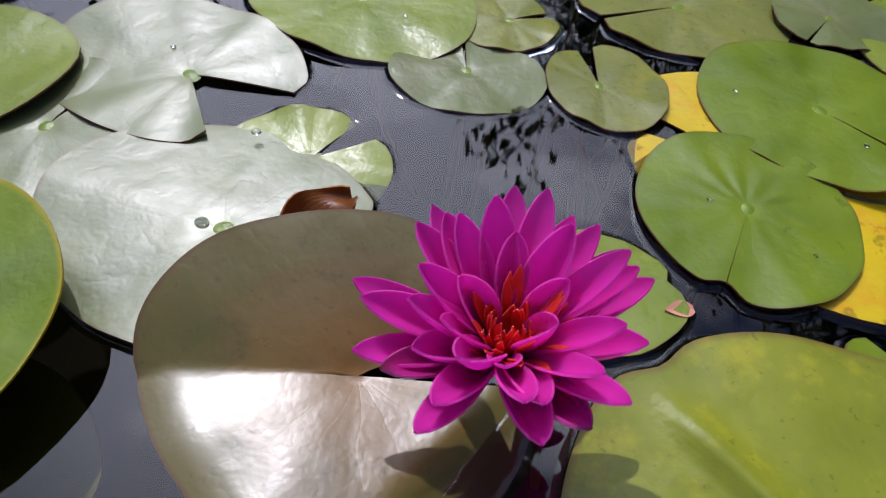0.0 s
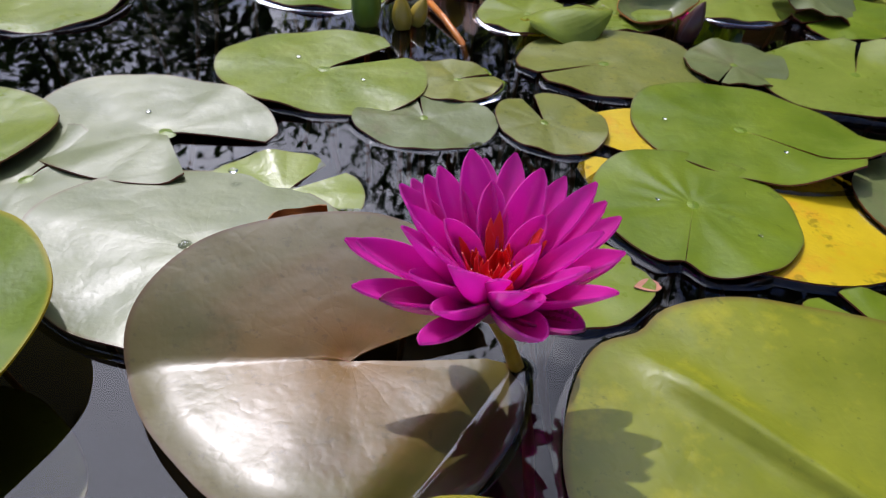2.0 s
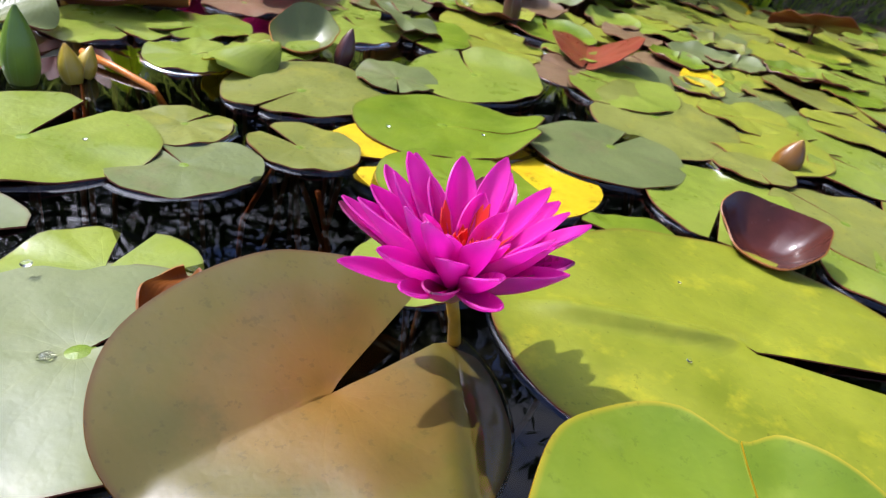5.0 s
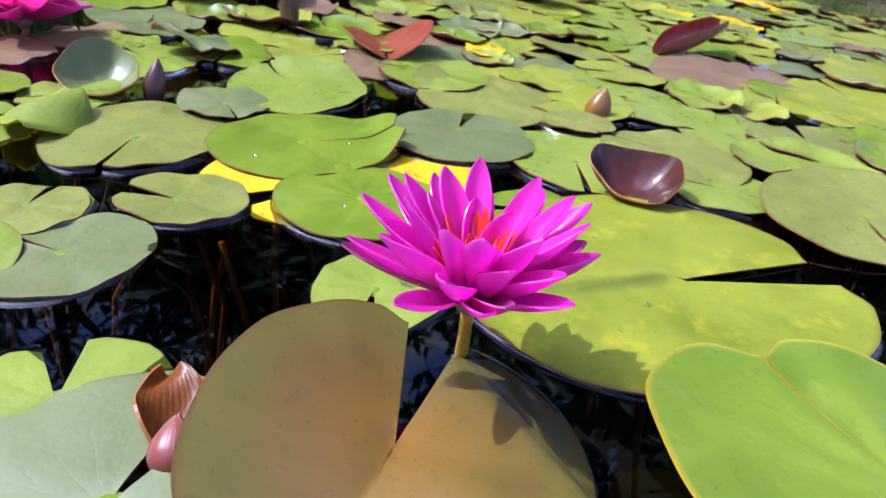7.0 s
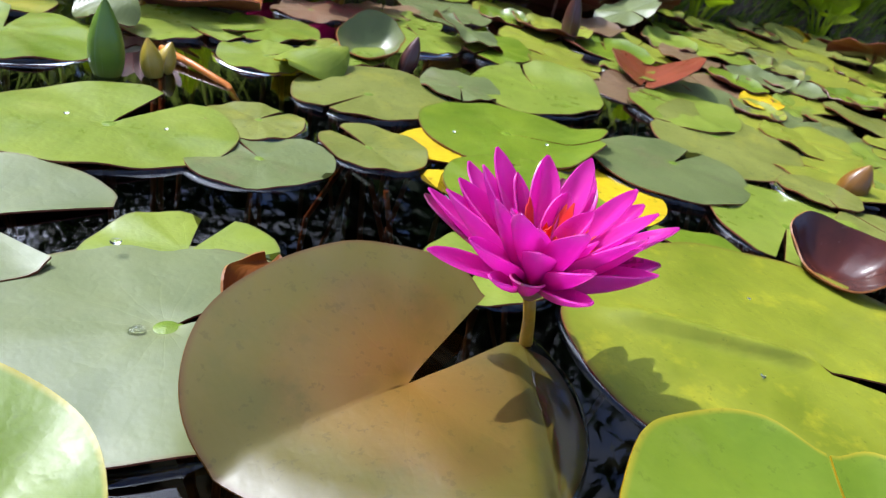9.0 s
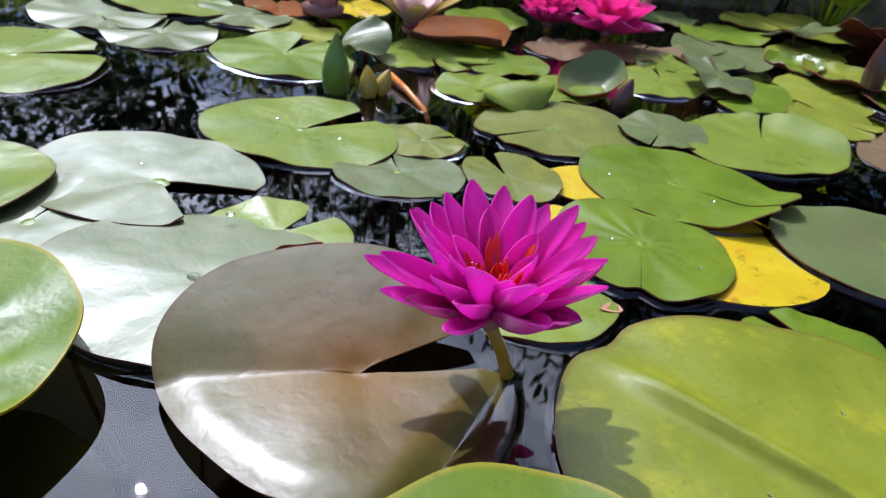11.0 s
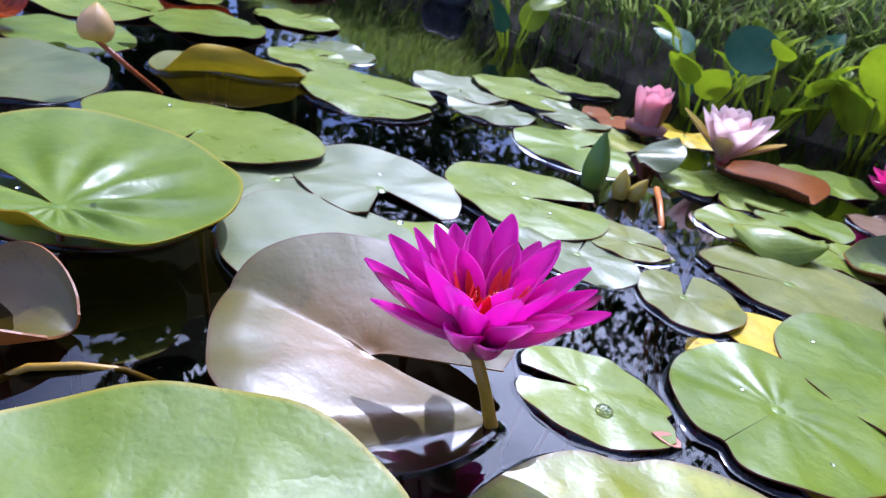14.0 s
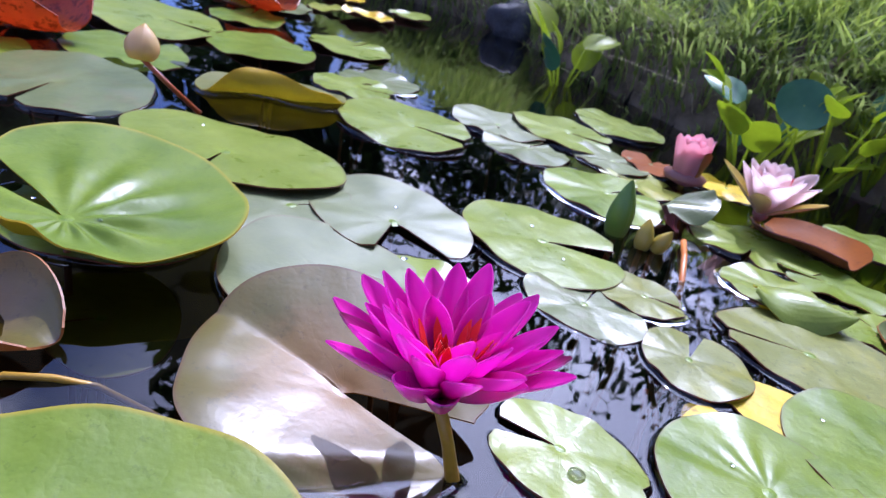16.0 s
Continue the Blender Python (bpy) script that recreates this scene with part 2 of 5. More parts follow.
UNDER_RED = plain_material("pad_underside_red", (0.16, 0.035, 0.02), (0.26, 0.075, 0.035), 50, 0.4, 0.2)
UNDER_GOLD = plain_material("pad_underside_gold", (0.60, 0.40, 0.012), (0.78, 0.56, 0.02), 40, 0.4, 0.2, 0.6)
HEART = plain_material("pad_heart", (0.14, 0.23, 0.014), (0.24, 0.34, 0.03), 200, 0.3, 0.3, 0.2)
STEM = plain_material("stem_olive", (0.34, 0.19, 0.012), (0.46, 0.27, 0.02), 120, 0.35, 0.2)
STEM_RED = plain_material("stem_red", (0.30, 0.065, 0.018), (0.44, 0.11, 0.025), 90, 0.35, 0.2)
UNDER_RUST = plain_material("pad_underside_rust", (0.36, 0.13, 0.03), (0.50, 0.20, 0.05), 50, 0.4, 0.2, 0.4)
UNDER_TAN = plain_material("pad_underside_tan", (0.42, 0.22, 0.07), (0.58, 0.32, 0.11), 45, 0.5, 0.2, 0.85)
STEM_DARK = plain_material("stem_under_water", (0.16, 0.055, 0.02), (0.26, 0.09, 0.03), 60, 0.5, 0.2)


def petal_material(name, base, tip, heart, glow, fac=0.36, rough=0.36):
    m = Mat(name)
    uv = m.coords("UV")
    sep = m.t.nodes.new("ShaderNodeSeparateXYZ")
    m.link(uv, sep.inputs[0])
    col = m.ramp(sep.outputs[1], [(0.0, heart), (0.28, base), (0.86, base), (1.0, tip)])
    stripe = m.math("SINE", m.math("MULTIPLY", sep.outputs[0], 60.0))
    stripe = m.math("MULTIPLY", m.math("ADD", stripe, 1.0), 0.5)
    co = m.coords("Object")
    cloud = m.noise(90.0, 4.0, 0.6, co)
    col = m.mix(m.math("MULTIPLY", m.math("MULTIPLY", stripe, cloud), 0.12), col, tuple(0.62 * v for v in base))
    # the glossy highlight along petal edges is painted in as a paler margin
    across = m.math("ABSOLUTE", m.math("SUBTRACT", sep.outputs[0], 0.5))
    rim = m.ramp(across, [(0.42, (0, 0, 0)), (0.5, (1, 1, 1))])
    col = m.mix(m.math("MULTIPLY", rim, 0.25), col, tuple(min(1, 0.25 + 0.8 * v) for v in base))
    m.link(col, m.b.inputs["Base Color"])
    m.link(m.math("ADD", rough - 0.14, m.math("MULTIPLY", cloud, 0.2)), m.b.inputs["Roughness"])
    m.set(Specular_IOR_Level=0.7)
    m.bump(m.math("ADD", m.math("ADD", m.math("MULTIPLY", stripe, 0.12), m.noise(260.0, 4.0, 0.6, co)), m.math("MULTIPLY", m.noise(95.0, 2.0, 0.5, co), 2.0)), 0.3, 0.0007)
    m.translucent(m.mix(m.math("MULTIPLY", cloud, 0.5), glow, tuple(0.7 * v for v in glow)), fac)
    return m.m


MAGENTA = petal_material("petal_magenta", (0.94, 0.100, 0.70), (0.95, 0.28, 0.76), (0.88, 0.06, 0.42), (1.0, 0.16, 0.82), 0.54, 0.28)
MAGENTA_OUT = petal_material("petal_magenta_outer", (0.86, 0.060, 0.54), (0.50, 0.03, 0.27), (0.66, 0.03, 0.38), (0.96, 0.10, 0.74), 0.57, 0.30)
SEPAL = petal_material("sepal_bronze", (0.50, 0.030, 0.26), (0.10, 0.03, 0.02), (0.26, 0.14, 0.03), (0.60, 0.04, 0.34), 0.3)
BRONZE = petal_material("sepal_brown", (0.38, 0.17, 0.06), (0.28, 0.10, 0.03), (0.30, 0.16, 0.04), (0.60, 0.28, 0.10), 0.45)
PALE = petal_material("petal_pale_pink", (0.95, 0.78, 0.77), (0.96, 0.90, 0.88), (0.90, 0.44, 0.52), (1.0, 0.88, 0.86), 0.78)
ROSE = petal_material("petal_rose", (0.94, 0.58, 0.64), (0.95, 0.70, 0.72), (0.70, 0.25, 0.28), (1.0, 0.66, 0.70), 0.74)
HOT = petal_material("petal_hot_pink", (0.88, 0.10, 0.44), (0.86, 0.14, 0.46), (0.66, 0.03, 0.18), (1.0, 0.20, 0.58), 0.7)
CREAM = petal_material("petal_cream", (0.80, 0.74, 0.42), (0.82, 0.78, 0.55), (0.75, 0.60, 0.15), (0.84, 0.78, 0.45))
BUD_CREAM = petal_material("bud_cream_pink", (0.90, 0.70, 0.36), (0.88, 0.66, 0.12), (0.80, 0.62, 0.06), (0.96, 0.76, 0.36), 0.5)
STAMEN = petal_material("stamen_red", (0.90, 0.040, 0.035), (0.84, 0.05, 0.02), (0.62, 0.02, 0.05), (0.92, 0.04, 0.04), 0.4)
STAMEN_GOLD = petal_material("stamen_orange", (0.86, 0.045, 0.03), (0.84, 0.09, 0.02), (0.70, 0.04, 0.03), (0.90, 0.07, 0.03), 0.35)
BUD_GREEN = petal_material("bud_green", (0.14, 0.25, 0.022), (0.10, 0.17, 0.015), (0.20, 0.27, 0.03), (0.18, 0.30, 0.02), 0.1)
BUD_GOLD = petal_material("bud_gold", (0.46, 0.34, 0.03), (0.50, 0.30, 0.03), (0.30, 0.24, 0.03), (0.5, 0.4, 0.04), 0.15)
BUD_AMBER = petal_material("bud_amber", (0.24, 0.105, 0.012), (0.34, 0.20, 0.02), (0.18, 0.10, 0.02), (0.35, 0.16, 0.02), 0.15)
BUD_PINK = petal_material("bud_pink_red", (0.24, 0.055, 0.040), (0.32, 0.09, 0.07), (0.22, 0.045, 0.03), (0.4, 0.12, 0.09), 0.15, 0.45)
BUD_MAROON = petal_material("bud_maroon", (0.085, 0.03, 0.022), (0.14, 0.05, 0.03), (0.06, 0.03, 0.02), (0.12, 0.04, 0.03), 0.08)


def water_material(name, rough, ior, open_water=False, tint=(0.38, 0.38, 0.30)):
    """A clear brown body under a mirror film."""
    m = Mat(name)
    clear = m.t.nodes.new("ShaderNodeBsdfTransparent")
    clear.inputs[0].default_value = (*tint, 1)
    mirror = m.node("ShaderNodeBsdfGlossy", Roughness=rough)
    mirror.inputs["Color"].default_value = (1, 1, 1, 1)
    gloss = m.node("ShaderNodeFresnel", IOR=ior)
    both = m.t.nodes.new("ShaderNodeMixShader")
    m.link(gloss.outputs[0], both.inputs[0])
    if open_water:
        # a slow swell and a finer shiver lean the mirror this way and that
        co = m.coords("Object")
        lean = (0.0, 0.0, 1.0)
        for scale, amount in ((7.0, 0.040), (30.0, 0.014)):
            wave = m.node("ShaderNodeTexNoise", Scale=scale, Detail=1.0, Roughness=0.4)
            m.link(co, wave.inputs["Vector"])
            step = m.t.nodes.new("ShaderNodeVectorMath")
            step.operation = "MULTIPLY_ADD"
            m.link(wave.outputs["Color"], step.inputs[0])
            step.inputs[1].default_value = (amount, amount, 0.0)
            if isinstance(lean, tuple):
                step.inputs[2].default_value = (-0.027, -0.027, 1.0)
            else:
                m.link(lean, step.inputs[2])
            lean = step.outputs[0]
        straight = m.t.nodes.new("ShaderNodeVectorMath")
        straight.operation = "NORMALIZE"
        m.link(lean, straight.inputs[0])
        m.link(straight.outputs[0], mirror.inputs["Normal"])
    m.link(clear.outputs[0], both.inputs[1])
    m.link(mirror.outputs[0], both.inputs[2])
    m.link(both.outputs[0], m.out.inputs["Surface"])
    return m.m


WATER = water_material("pond_water", 0.0, 1.50, True)
FILM = water_material("water_film", 0.03, 1.50)
PUDDLE = water_material("shallow_water", 0.04, 1.55, tint=(0.86, 0.86, 0.83))
DROP = Mat("droplet_water")
DROP.set(Base_Color=(0.97, 0.98, 0.97), Roughness=0.0, IOR=1.333, Transmission_Weight=1.0)
DROP = DROP.m
MUD = plain_material("pond_mud", (0.010, 0.010, 0.010), (0.024, 0.023, 0.019), 3, 1.0, 0.0, Specular_IOR_Level=0.0)
SOIL = plain_material("bank_soil", (0.050, 0.040, 0.026), (0.270, 0.215, 0.135), 26, 0.95, 0.8, Specular_IOR_Level=0.1)
ROCK = plain_material("dark_rock", (0.028, 0.030, 0.036), (0.075, 0.078, 0.088), 12, 0.7, 0.7)
STONE = plain_material("pale_stone", (0.13, 0.115, 0.09), (0.26, 0.235, 0.19), 14, 0.9, 0.7)
GRASS = plain_material("grass_blades", (0.14, 0.23, 0.03), (0.56, 0.66, 0.11), 22, 0.55, 0.1, 0.6)
GRASS_DARK = plain_material("bank_grass", (0.15, 0.22, 0.04), (0.42, 0.50, 0.13), 20, 0.55, 0.1, 0.6)
STRAW = plain_material("dry_grass", (0.30, 0.24, 0.12), (0.50, 0.42, 0.24), 30, 0.7, 0.2)
WEED = plain_material("weed_leaves", (0.42, 0.52, 0.03), (0.64, 0.74, 0.06), 35, 0.4, 0.2, 0.68)
WEED_BLUE = plain_material("weed_leaf_blue_green", (0.06, 0.19, 0.085), (0.11, 0.28, 0.13), 35, 0.35, 0.2, 0.3)
BARK = plain_material("tree_bark", (0.05, 0.04, 0.03), (0.12, 0.10, 0.075), 5, 0.9, 0.8)
FOLIAGE = plain_material("tree_foliage", (0.028, 0.058, 0.014), (0.075, 0.125, 0.028), 1.2, 0.55, 0.1, 0.2)


# ---------------------------------------------------------------- helpers of shape
def part(name, bm, material, parent=None, label="", smooth=True):
    """Links a bmesh as one mesh object under a thing, or under a part of one."""
    me = bpy.data.meshes.new(name)
    bm.to_mesh(me)
    bm.free()
    for mat in material if isinstance(material, (list, tuple)) else (material,):
        me.materials.append(mat)
    if smooth:
        me.polygons.foreach_set("use_smooth", [True] * len(me.polygons))
    ob = new(name, me)
    ob.parent = parent
    if label:
        tagged(ob, label)
    return ob


def thing(name, label, category, m=None, group="", kind=""):
    ob = tagged(new(name), label, category, group, kind)
    if m is not None:
        ob.matrix_world = m
    return ob


def shell(bm, grid, thick, under=1, closed=False, over=0):
    """A sheet with an upper and a lower side and a rim, from a grid of points; lower faces take the second material."""
    layer = bm.loops.layers.uv.verify()
    rows, cols = len(grid), len(grid[0])
    normals = [[None] * cols for _ in range(rows)]
    for i in range(rows):
        for j in range(cols):
            a = grid[min(i + 1, rows - 1)][j] - grid[max(i - 1, 0)][j]
            if closed:
                b = grid[i][(j + 1) % cols] - grid[i][j - 1]
            else:
                b = grid[i][min(j + 1, cols - 1)] - grid[i][max(j - 1, 0)]
            n = a.cross(b)
            normals[i][j] = n.normalized() if n.length > 1e-12 else Vector((0, 0, 1))
    top = [[bm.verts.new(p) for p in row] for row in grid]
    low = [[bm.verts.new(grid[i][j] - normals[i][j] * thick) for j in range(cols)] for i in range(rows)]
    span = range(cols if closed else cols - 1)

    def face(vs, uvs, index, sharp=False):
        try:
            f = bm.faces.new(vs)
        except ValueError:
            return
        f.material_index = index
        if sharp:
            for e in f.edges:
                e.smooth = False
        for loop, c in zip(f.loops, uvs):
            loop[layer].uv = c

    for i in range(rows - 1):
        for j in span:
            k = (j + 1) % cols
            cs = [(j / max(1, cols - 1), i / (rows - 1)), ((j + 1) / max(1, cols - 1), i / (rows - 1)),
                  ((j + 1) / max(1, cols - 1), (i + 1) / (rows - 1)), (j / max(1, cols - 1), (i + 1) / (rows - 1))]
            face([top[i][j], top[i + 1][j], top[i + 1][k], top[i][k]], [cs[0], cs[3], cs[2], cs[1]], over)
            face([low[i][j], low[i][k], low[i + 1][k], low[i + 1][j]], cs, under)
    for j in span:
        k = (j + 1) % cols
        u = j / max(1, cols - 1)
        face([top[-1][j], low[-1][j], low[-1][k], top[-1][k]], [(u, 1)] * 4, under, True)
    if not closed:
        for i in range(rows - 1):
            v = i / (rows - 1)
            face([top[i][0], low[i][0], low[i + 1][0], top[i + 1][0]], [(0, v)] * 4, under, True)
            face([top[i][-1], top[i + 1][-1], low[i + 1][-1], low[i][-1]], [(1, v)] * 4, under, True)


def tube(bm, points, radii, sides=8):
    """A tapered tube along points."""
    rings = []
    for n, p in enumerate(points):
        d = (points[min(n + 1, len(points) - 1)] - points[max(n - 1, 0)]).normalized()
        side = d.orthogonal().normalized() if n == 0 else (side - d * side.dot(d)).normalized()
        up = d.cross(side)
        rings.append([bm.verts.new(p + (side * math.cos(a) + up * math.sin(a)) * radii[n])
                      for a in (2 * math.pi * k / sides for k in range(sides))])
    for a, b in zip(rings, rings[1:]):
        for k in range(sides):
            bm.faces.new([a[k], a[(k + 1) % sides], b[(k + 1) % sides], b[k]])
    bm.faces.new(rings[0][::-1])
    bm.faces.new(rings[-1])


# ---------------------------------------------------------------- floating leaves
def smooth01(a, b, x):
    x = min(1.0, max(0.0, (x - a) / (b - a)))
    return x * x * (3 - 2 * x)


def lily_pad(label, x, y, ra, rb, rot, notch, width, z, look_of="green", attach=None, tilt=(0, 0), cup=0.0, ruffle=0.0008,
             shape=None, under=None, stalk=True, name="lily_pad", seed=0, group="floating lily pads", bite=None, into=None, pleat=0.0):
    """A floating leaf. ra, rb, rot: its ellipse; notch: the way the slit opens; width: half the slit's angle at the rim;
    attach: where the stalk meets the blade; tilt: rise towards +x and +y; cup: how far the rim curls up;
    pleat: depth of its radial folds."""
    rng = random.Random(int(abs(x) * 9000) * 7 + int(abs(y) * 9000) + seed)
    ax, ay = attach if attach else (x + 0.10 * ra * math.cos(radians(notch)), y + 0.10 * ra * math.sin(radians(notch)))
    cr, sr = math.cos(radians(rot)), math.sin(radians(rot))
    ox, oy = ax - x, ay - y
    big = ra > 0.04
    n_ang, n_rad = ((144, 14) if pleat else (64, 12)) if big else (40, 8)
    phases = [rng.uniform(0, 6.28) for _ in range(5)]

    def rim(a):
        # distance from the stalk's foot to the ellipse in the direction a
        dx, dy = math.cos(a), math.sin(a)
        px, py = (ox * cr + oy * sr) / ra, (-ox * sr + oy * cr) / rb
        qx, qy = (dx * cr + dy * sr) / ra, (-dx * sr + dy * cr) / rb
        A, B, C = qx * qx + qy * qy, px * qx + py * qy, px * px + py * py - 1
        return (-B + math.sqrt(max(1e-9, B * B - A * C))) / A

    grid = []
    a0, a1 = radians(notch + width), radians(notch + 360 - width)
    for i in range(n_rad + 1):
        v = i / n_rad
        row = []
        for j in range(n_ang + 1):
            u = j / n_ang
            a = a0 + (a1 - a0) * u
            edge = min(u, 1 - u) * (a1 - a0)
            r = rim(a) * (1 - 0.10 * (1 - smooth01(0, 0.22, edge)))
            r *= 1 + 0.012 * math.sin(3 * a + phases[0]) + 0.008 * math.sin(5 * a + phases[1]) + 0.004 * math.sin(11 * a + phases[2])
            if bite:
                r *= 1 - bite[1] * smooth01(0.3, 0.7, v) * math.exp(-(((a - radians(bite[0]) + math.pi) % (2 * math.pi) - math.pi) / bite[2]) ** 2)
            d = r * v
            lx, ly = d * math.cos(a), d * math.sin(a)
            h = tilt[0] * lx + tilt[1] * ly + cup * max(0.0, v - 0.55) ** 2 / 0.2025
            h += 0.022 * min(ra, 0.06) * v * v * math.cos(2 * a + phases[1])
            h += ruffle * v * v * (math.sin(4 * a + phases[3]) + 0.6 * math.sin(9 * a + phases[4]))
            if pleat:
                h += pleat * smooth01(0.1, 0.42, v) * (1 - v) * math.sin(12 * a + 1.1 * math.sin(2 * a + 1) + 1.5 * v + phases[2]) * (0.55 + 0.45 * math.sin(a + phases[0]))
            h -= 0.0009 * (1 - smooth01(0, 0.18, v))
            px, py = ax + lx, ay + ly
            if shape:
                px, py, h = shape(px, py, lx, ly, v, a, h)
            row.append(Vector((px - ax, py - ay, h)))
        grid.append(row)
    if into is not None:
        shell(into, [[p + Vector((ax, ay, z)) for p in row] for row in grid[::2]], 0.0008, len(PAD), over=list(PAD).index(look_of))
        return None
    bm = bmesh.new()
    shell(bm, grid, 0.0008)
    bmesh.ops.remove_doubles(bm, verts=bm.verts, dist=0.00002)
    ob = thing(name, label, "lily pad", pose(ax, ay, z), group)
    part("blade", bm, [PAD[look_of], under or UNDER_RED], ob)
    if ra > 0.024 and look_of != "bronze" and math.hypot(ax, ay - 0.1) < 0.42:
        # the small domed knot over the stalk
        bm = bmesh.new()
        s = 0.0026 + 0.022 * ra
        shell(bm, [[Vector((s * r * math.cos(q) * 1.25, s * r * math.sin(q), 0.00075 * (1 - r * r) - 0.0010)) for q in (2 * math.pi * k / 16 for k in range(16))]
                   for r in (0.05, 0.4, 0.7, 0.9, 1.05)], 0.0003, under=0, closed=True)
        bmesh.ops.recalc_face_normals(bm, faces=bm.faces)
        part("stalk_knot", bm, HEART, ob).rotation_euler = (0, 0, radians(notch))
    low_rim = [p for p in grid[-1] if p.z + z < 0.0065]
    if len(low_rim) > 0.5 * n_ang and z > 0 and math.hypot(ax, ay - 0.1) < 0.5:
        bm = bmesh.new()
        last = None
        for p in grid[-1]:
            out, rise = Vector((p.x, p.y, 0)).normalized(), min(p.z + z - 0.0003, 0.0026)
            reach = 0.0030 + 0.0008 * math.sin(9 * p.x / ra + 7 * p.y / ra)
            ring_now = [bm.verts.new(Vector((p.x, p.y, 0)) + out * (f * reach - 0.0003) + Vector((0, 0, g * rise - z + 0.00005)))
                        for f, g in ((0, 1), (0.07, 0.70), (0.18, 0.42), (0.36, 0.20), (0.62, 0.06), (1.0, -0.02))]
            if last:
                for k in range(5):
                    bm.faces.new([last[k], ring_now[k], ring_now[k + 1], last[k + 1]])
            last = ring_now
        bmesh.ops.recalc_face_normals(bm, faces=bm.faces)
        rim_water = part("wet_rim", bm, FILM, ob, "water drawn up along the rim")
        rim_water.visible_shadow = False
    if stalk:
        bm = bmesh.new()
        drift = Vector((rng.uniform(-0.04, 0.04), rng.uniform(-0.05, 0.03), 0))
        pts = [Vector((0, 0, -0.0032)) + drift * (t * t) + Vector((0, 0, -0.16 * t)) for t in (0, 0.12, 0.3, 0.55, 0.8, 1)]
        tube(bm, pts, [0.0016, 0.0017, 0.0018, 0.0018, 0.0018, 0.0018], 6)
        part("stalk", bm, STEM_DARK, ob)
    return ob


# ---------------------------------------------------------------- ground, bank and water
def bank_line(x):
    """The pond's northern shore: its y at x."""
    if x < -0.1:
        return 0.63 + 0.60 * min(-0.1 - x, 0.4) + 0.20 * max(0.0, -0.5 - x) + 0.02 * math.sin(9 * x)
    if x < 0.45:
        return 0.63 - 0.06 * smooth01(-0.1, 0.12, x) + 0.015 * math.sin(11 * x)
    return 0.57 - 0.40 * (x - 0.45) + 0.02 * math.sin(7 * x)


def ground_height(x, y):
    d = y - bank_line(x)                           # past the northern shore
    far = max(-(y + 4.0), -(x + 5.0), x - 3.5)     # past the other shores
    d = max(d, far)
    n = noise.noise(Vector((x * 1.7, y * 1.7, 0.3))) * 0.04 + noise.noise(Vector((x * 6, y * 6, 1.3))) * 0.018
    if -0.1 < d < 0.4 and y > 0:
        n += noise.noise(Vector((x * 17, y * 17, 4.1))) * 0.026 + noise.noise(Vector((x * 37, y * 37, 2.2))) * 0.012
    return -0.34 + 0.405 * smooth01(-0.05, 0.05, d) + 0.06 * smooth01(0.05, 0.22, d) + 0.20 * smooth01(0.2, 1.3, d) + n * (0.4 + smooth01(-0.1, 0.2, d))


bm = bmesh.new()
ticks = [-3000, -600, -120, -30, -14, -9, -7, -6, -5.5, -5, -4.5, -4] + [-3.6 + 0.4 * k for k in range(6)] \
    + [-1.4 + 0.05 * k for k in range(8)] + [-1.0 + 0.025 * k for k in range(88)] + [1.2 + 0.05 * k for k in range(17)] + [2.2 + 0.4 * k for k in range(11)] + [7, 9, 14, 30, 120, 600, 3000]
nodes = [[bm.verts.new((gx, gy, ground_height(gx, gy))) for gx in ticks] for gy in ticks]
for i in range(len(ticks) - 1):
    for j in range(len(ticks) - 1):
        cx, cy = (ticks[j] + ticks[j + 1]) / 2, (ticks[i] + ticks[i + 1]) / 2
        f = bm.faces.new([nodes[i][j], nodes[i][j + 1], nodes[i + 1][j + 1], nodes[i + 1][j]])
        h = ground_height(cx, cy)
        f.material_index = 0 if h < -0.06 else (1 if h < 0.11 else 2)
ground = part("ground", bm, [MUD, SOIL, plain_material("turf", (0.05, 0.085, 0.018), (0.11, 0.16, 0.03), 4, 0.9, 0.5)])
tagged(ground, "grassy earth bank and dark muddy bottom round the pond", "ground", kind="structure")

bm = bmesh.new()
wx, wy = [-6, -3, -1, 0, 1, 2, 4, 7], [-5, -2, -1, 0, 1, 2.2]
wv = [[bm.verts.new((gx, gy, 0.0)) for gx in wx] for gy in wy]
for i in range(len(wy) - 1):
    for j in range(len(wx) - 1):
        bm.faces.new([wv[i][j], wv[i][j + 1], wv[i + 1][j + 1], wv[i + 1][j]])
water = part("water", bm, WATER)
water.visible_shadow = False
tagged(water, "still dark pond water that mirrors sky and trees", "water", kind="structure")

# ---------------------------------------------------------------- the leaves round the main flower
FOLD = radians(25)


def folded_leaf(px, py, lx, ly, v, a, h):
    # the half beyond the crease stands up, the other lies on the water and dips under at its end
    n = -0.059 * lx + 0.9983 * ly
    h += 0.03 * max(0.0, -lx)
    if n > 0:
        lift = math.sqrt(n * n + 0.0008 ** 2) - 0.0008
        px += -0.059 * lift * (math.cos(FOLD) - 1)
        py += 0.9983 * lift * (math.cos(FOLD) - 1)
        h += lift * math.sin(FOLD) - 0.04 * n * n / 0.05
    else:
        h += -0.13 * n - 0.0022 * smooth01(0.86, 1.0, v)
        h -= 0.0026 * smooth01(-0.02, 0.02, lx)
        under = smooth01(0.044, 0.059, lx - 0.82 * ly)
        h = h * (1 - under) - 0.0043 * under
    return px, py, h


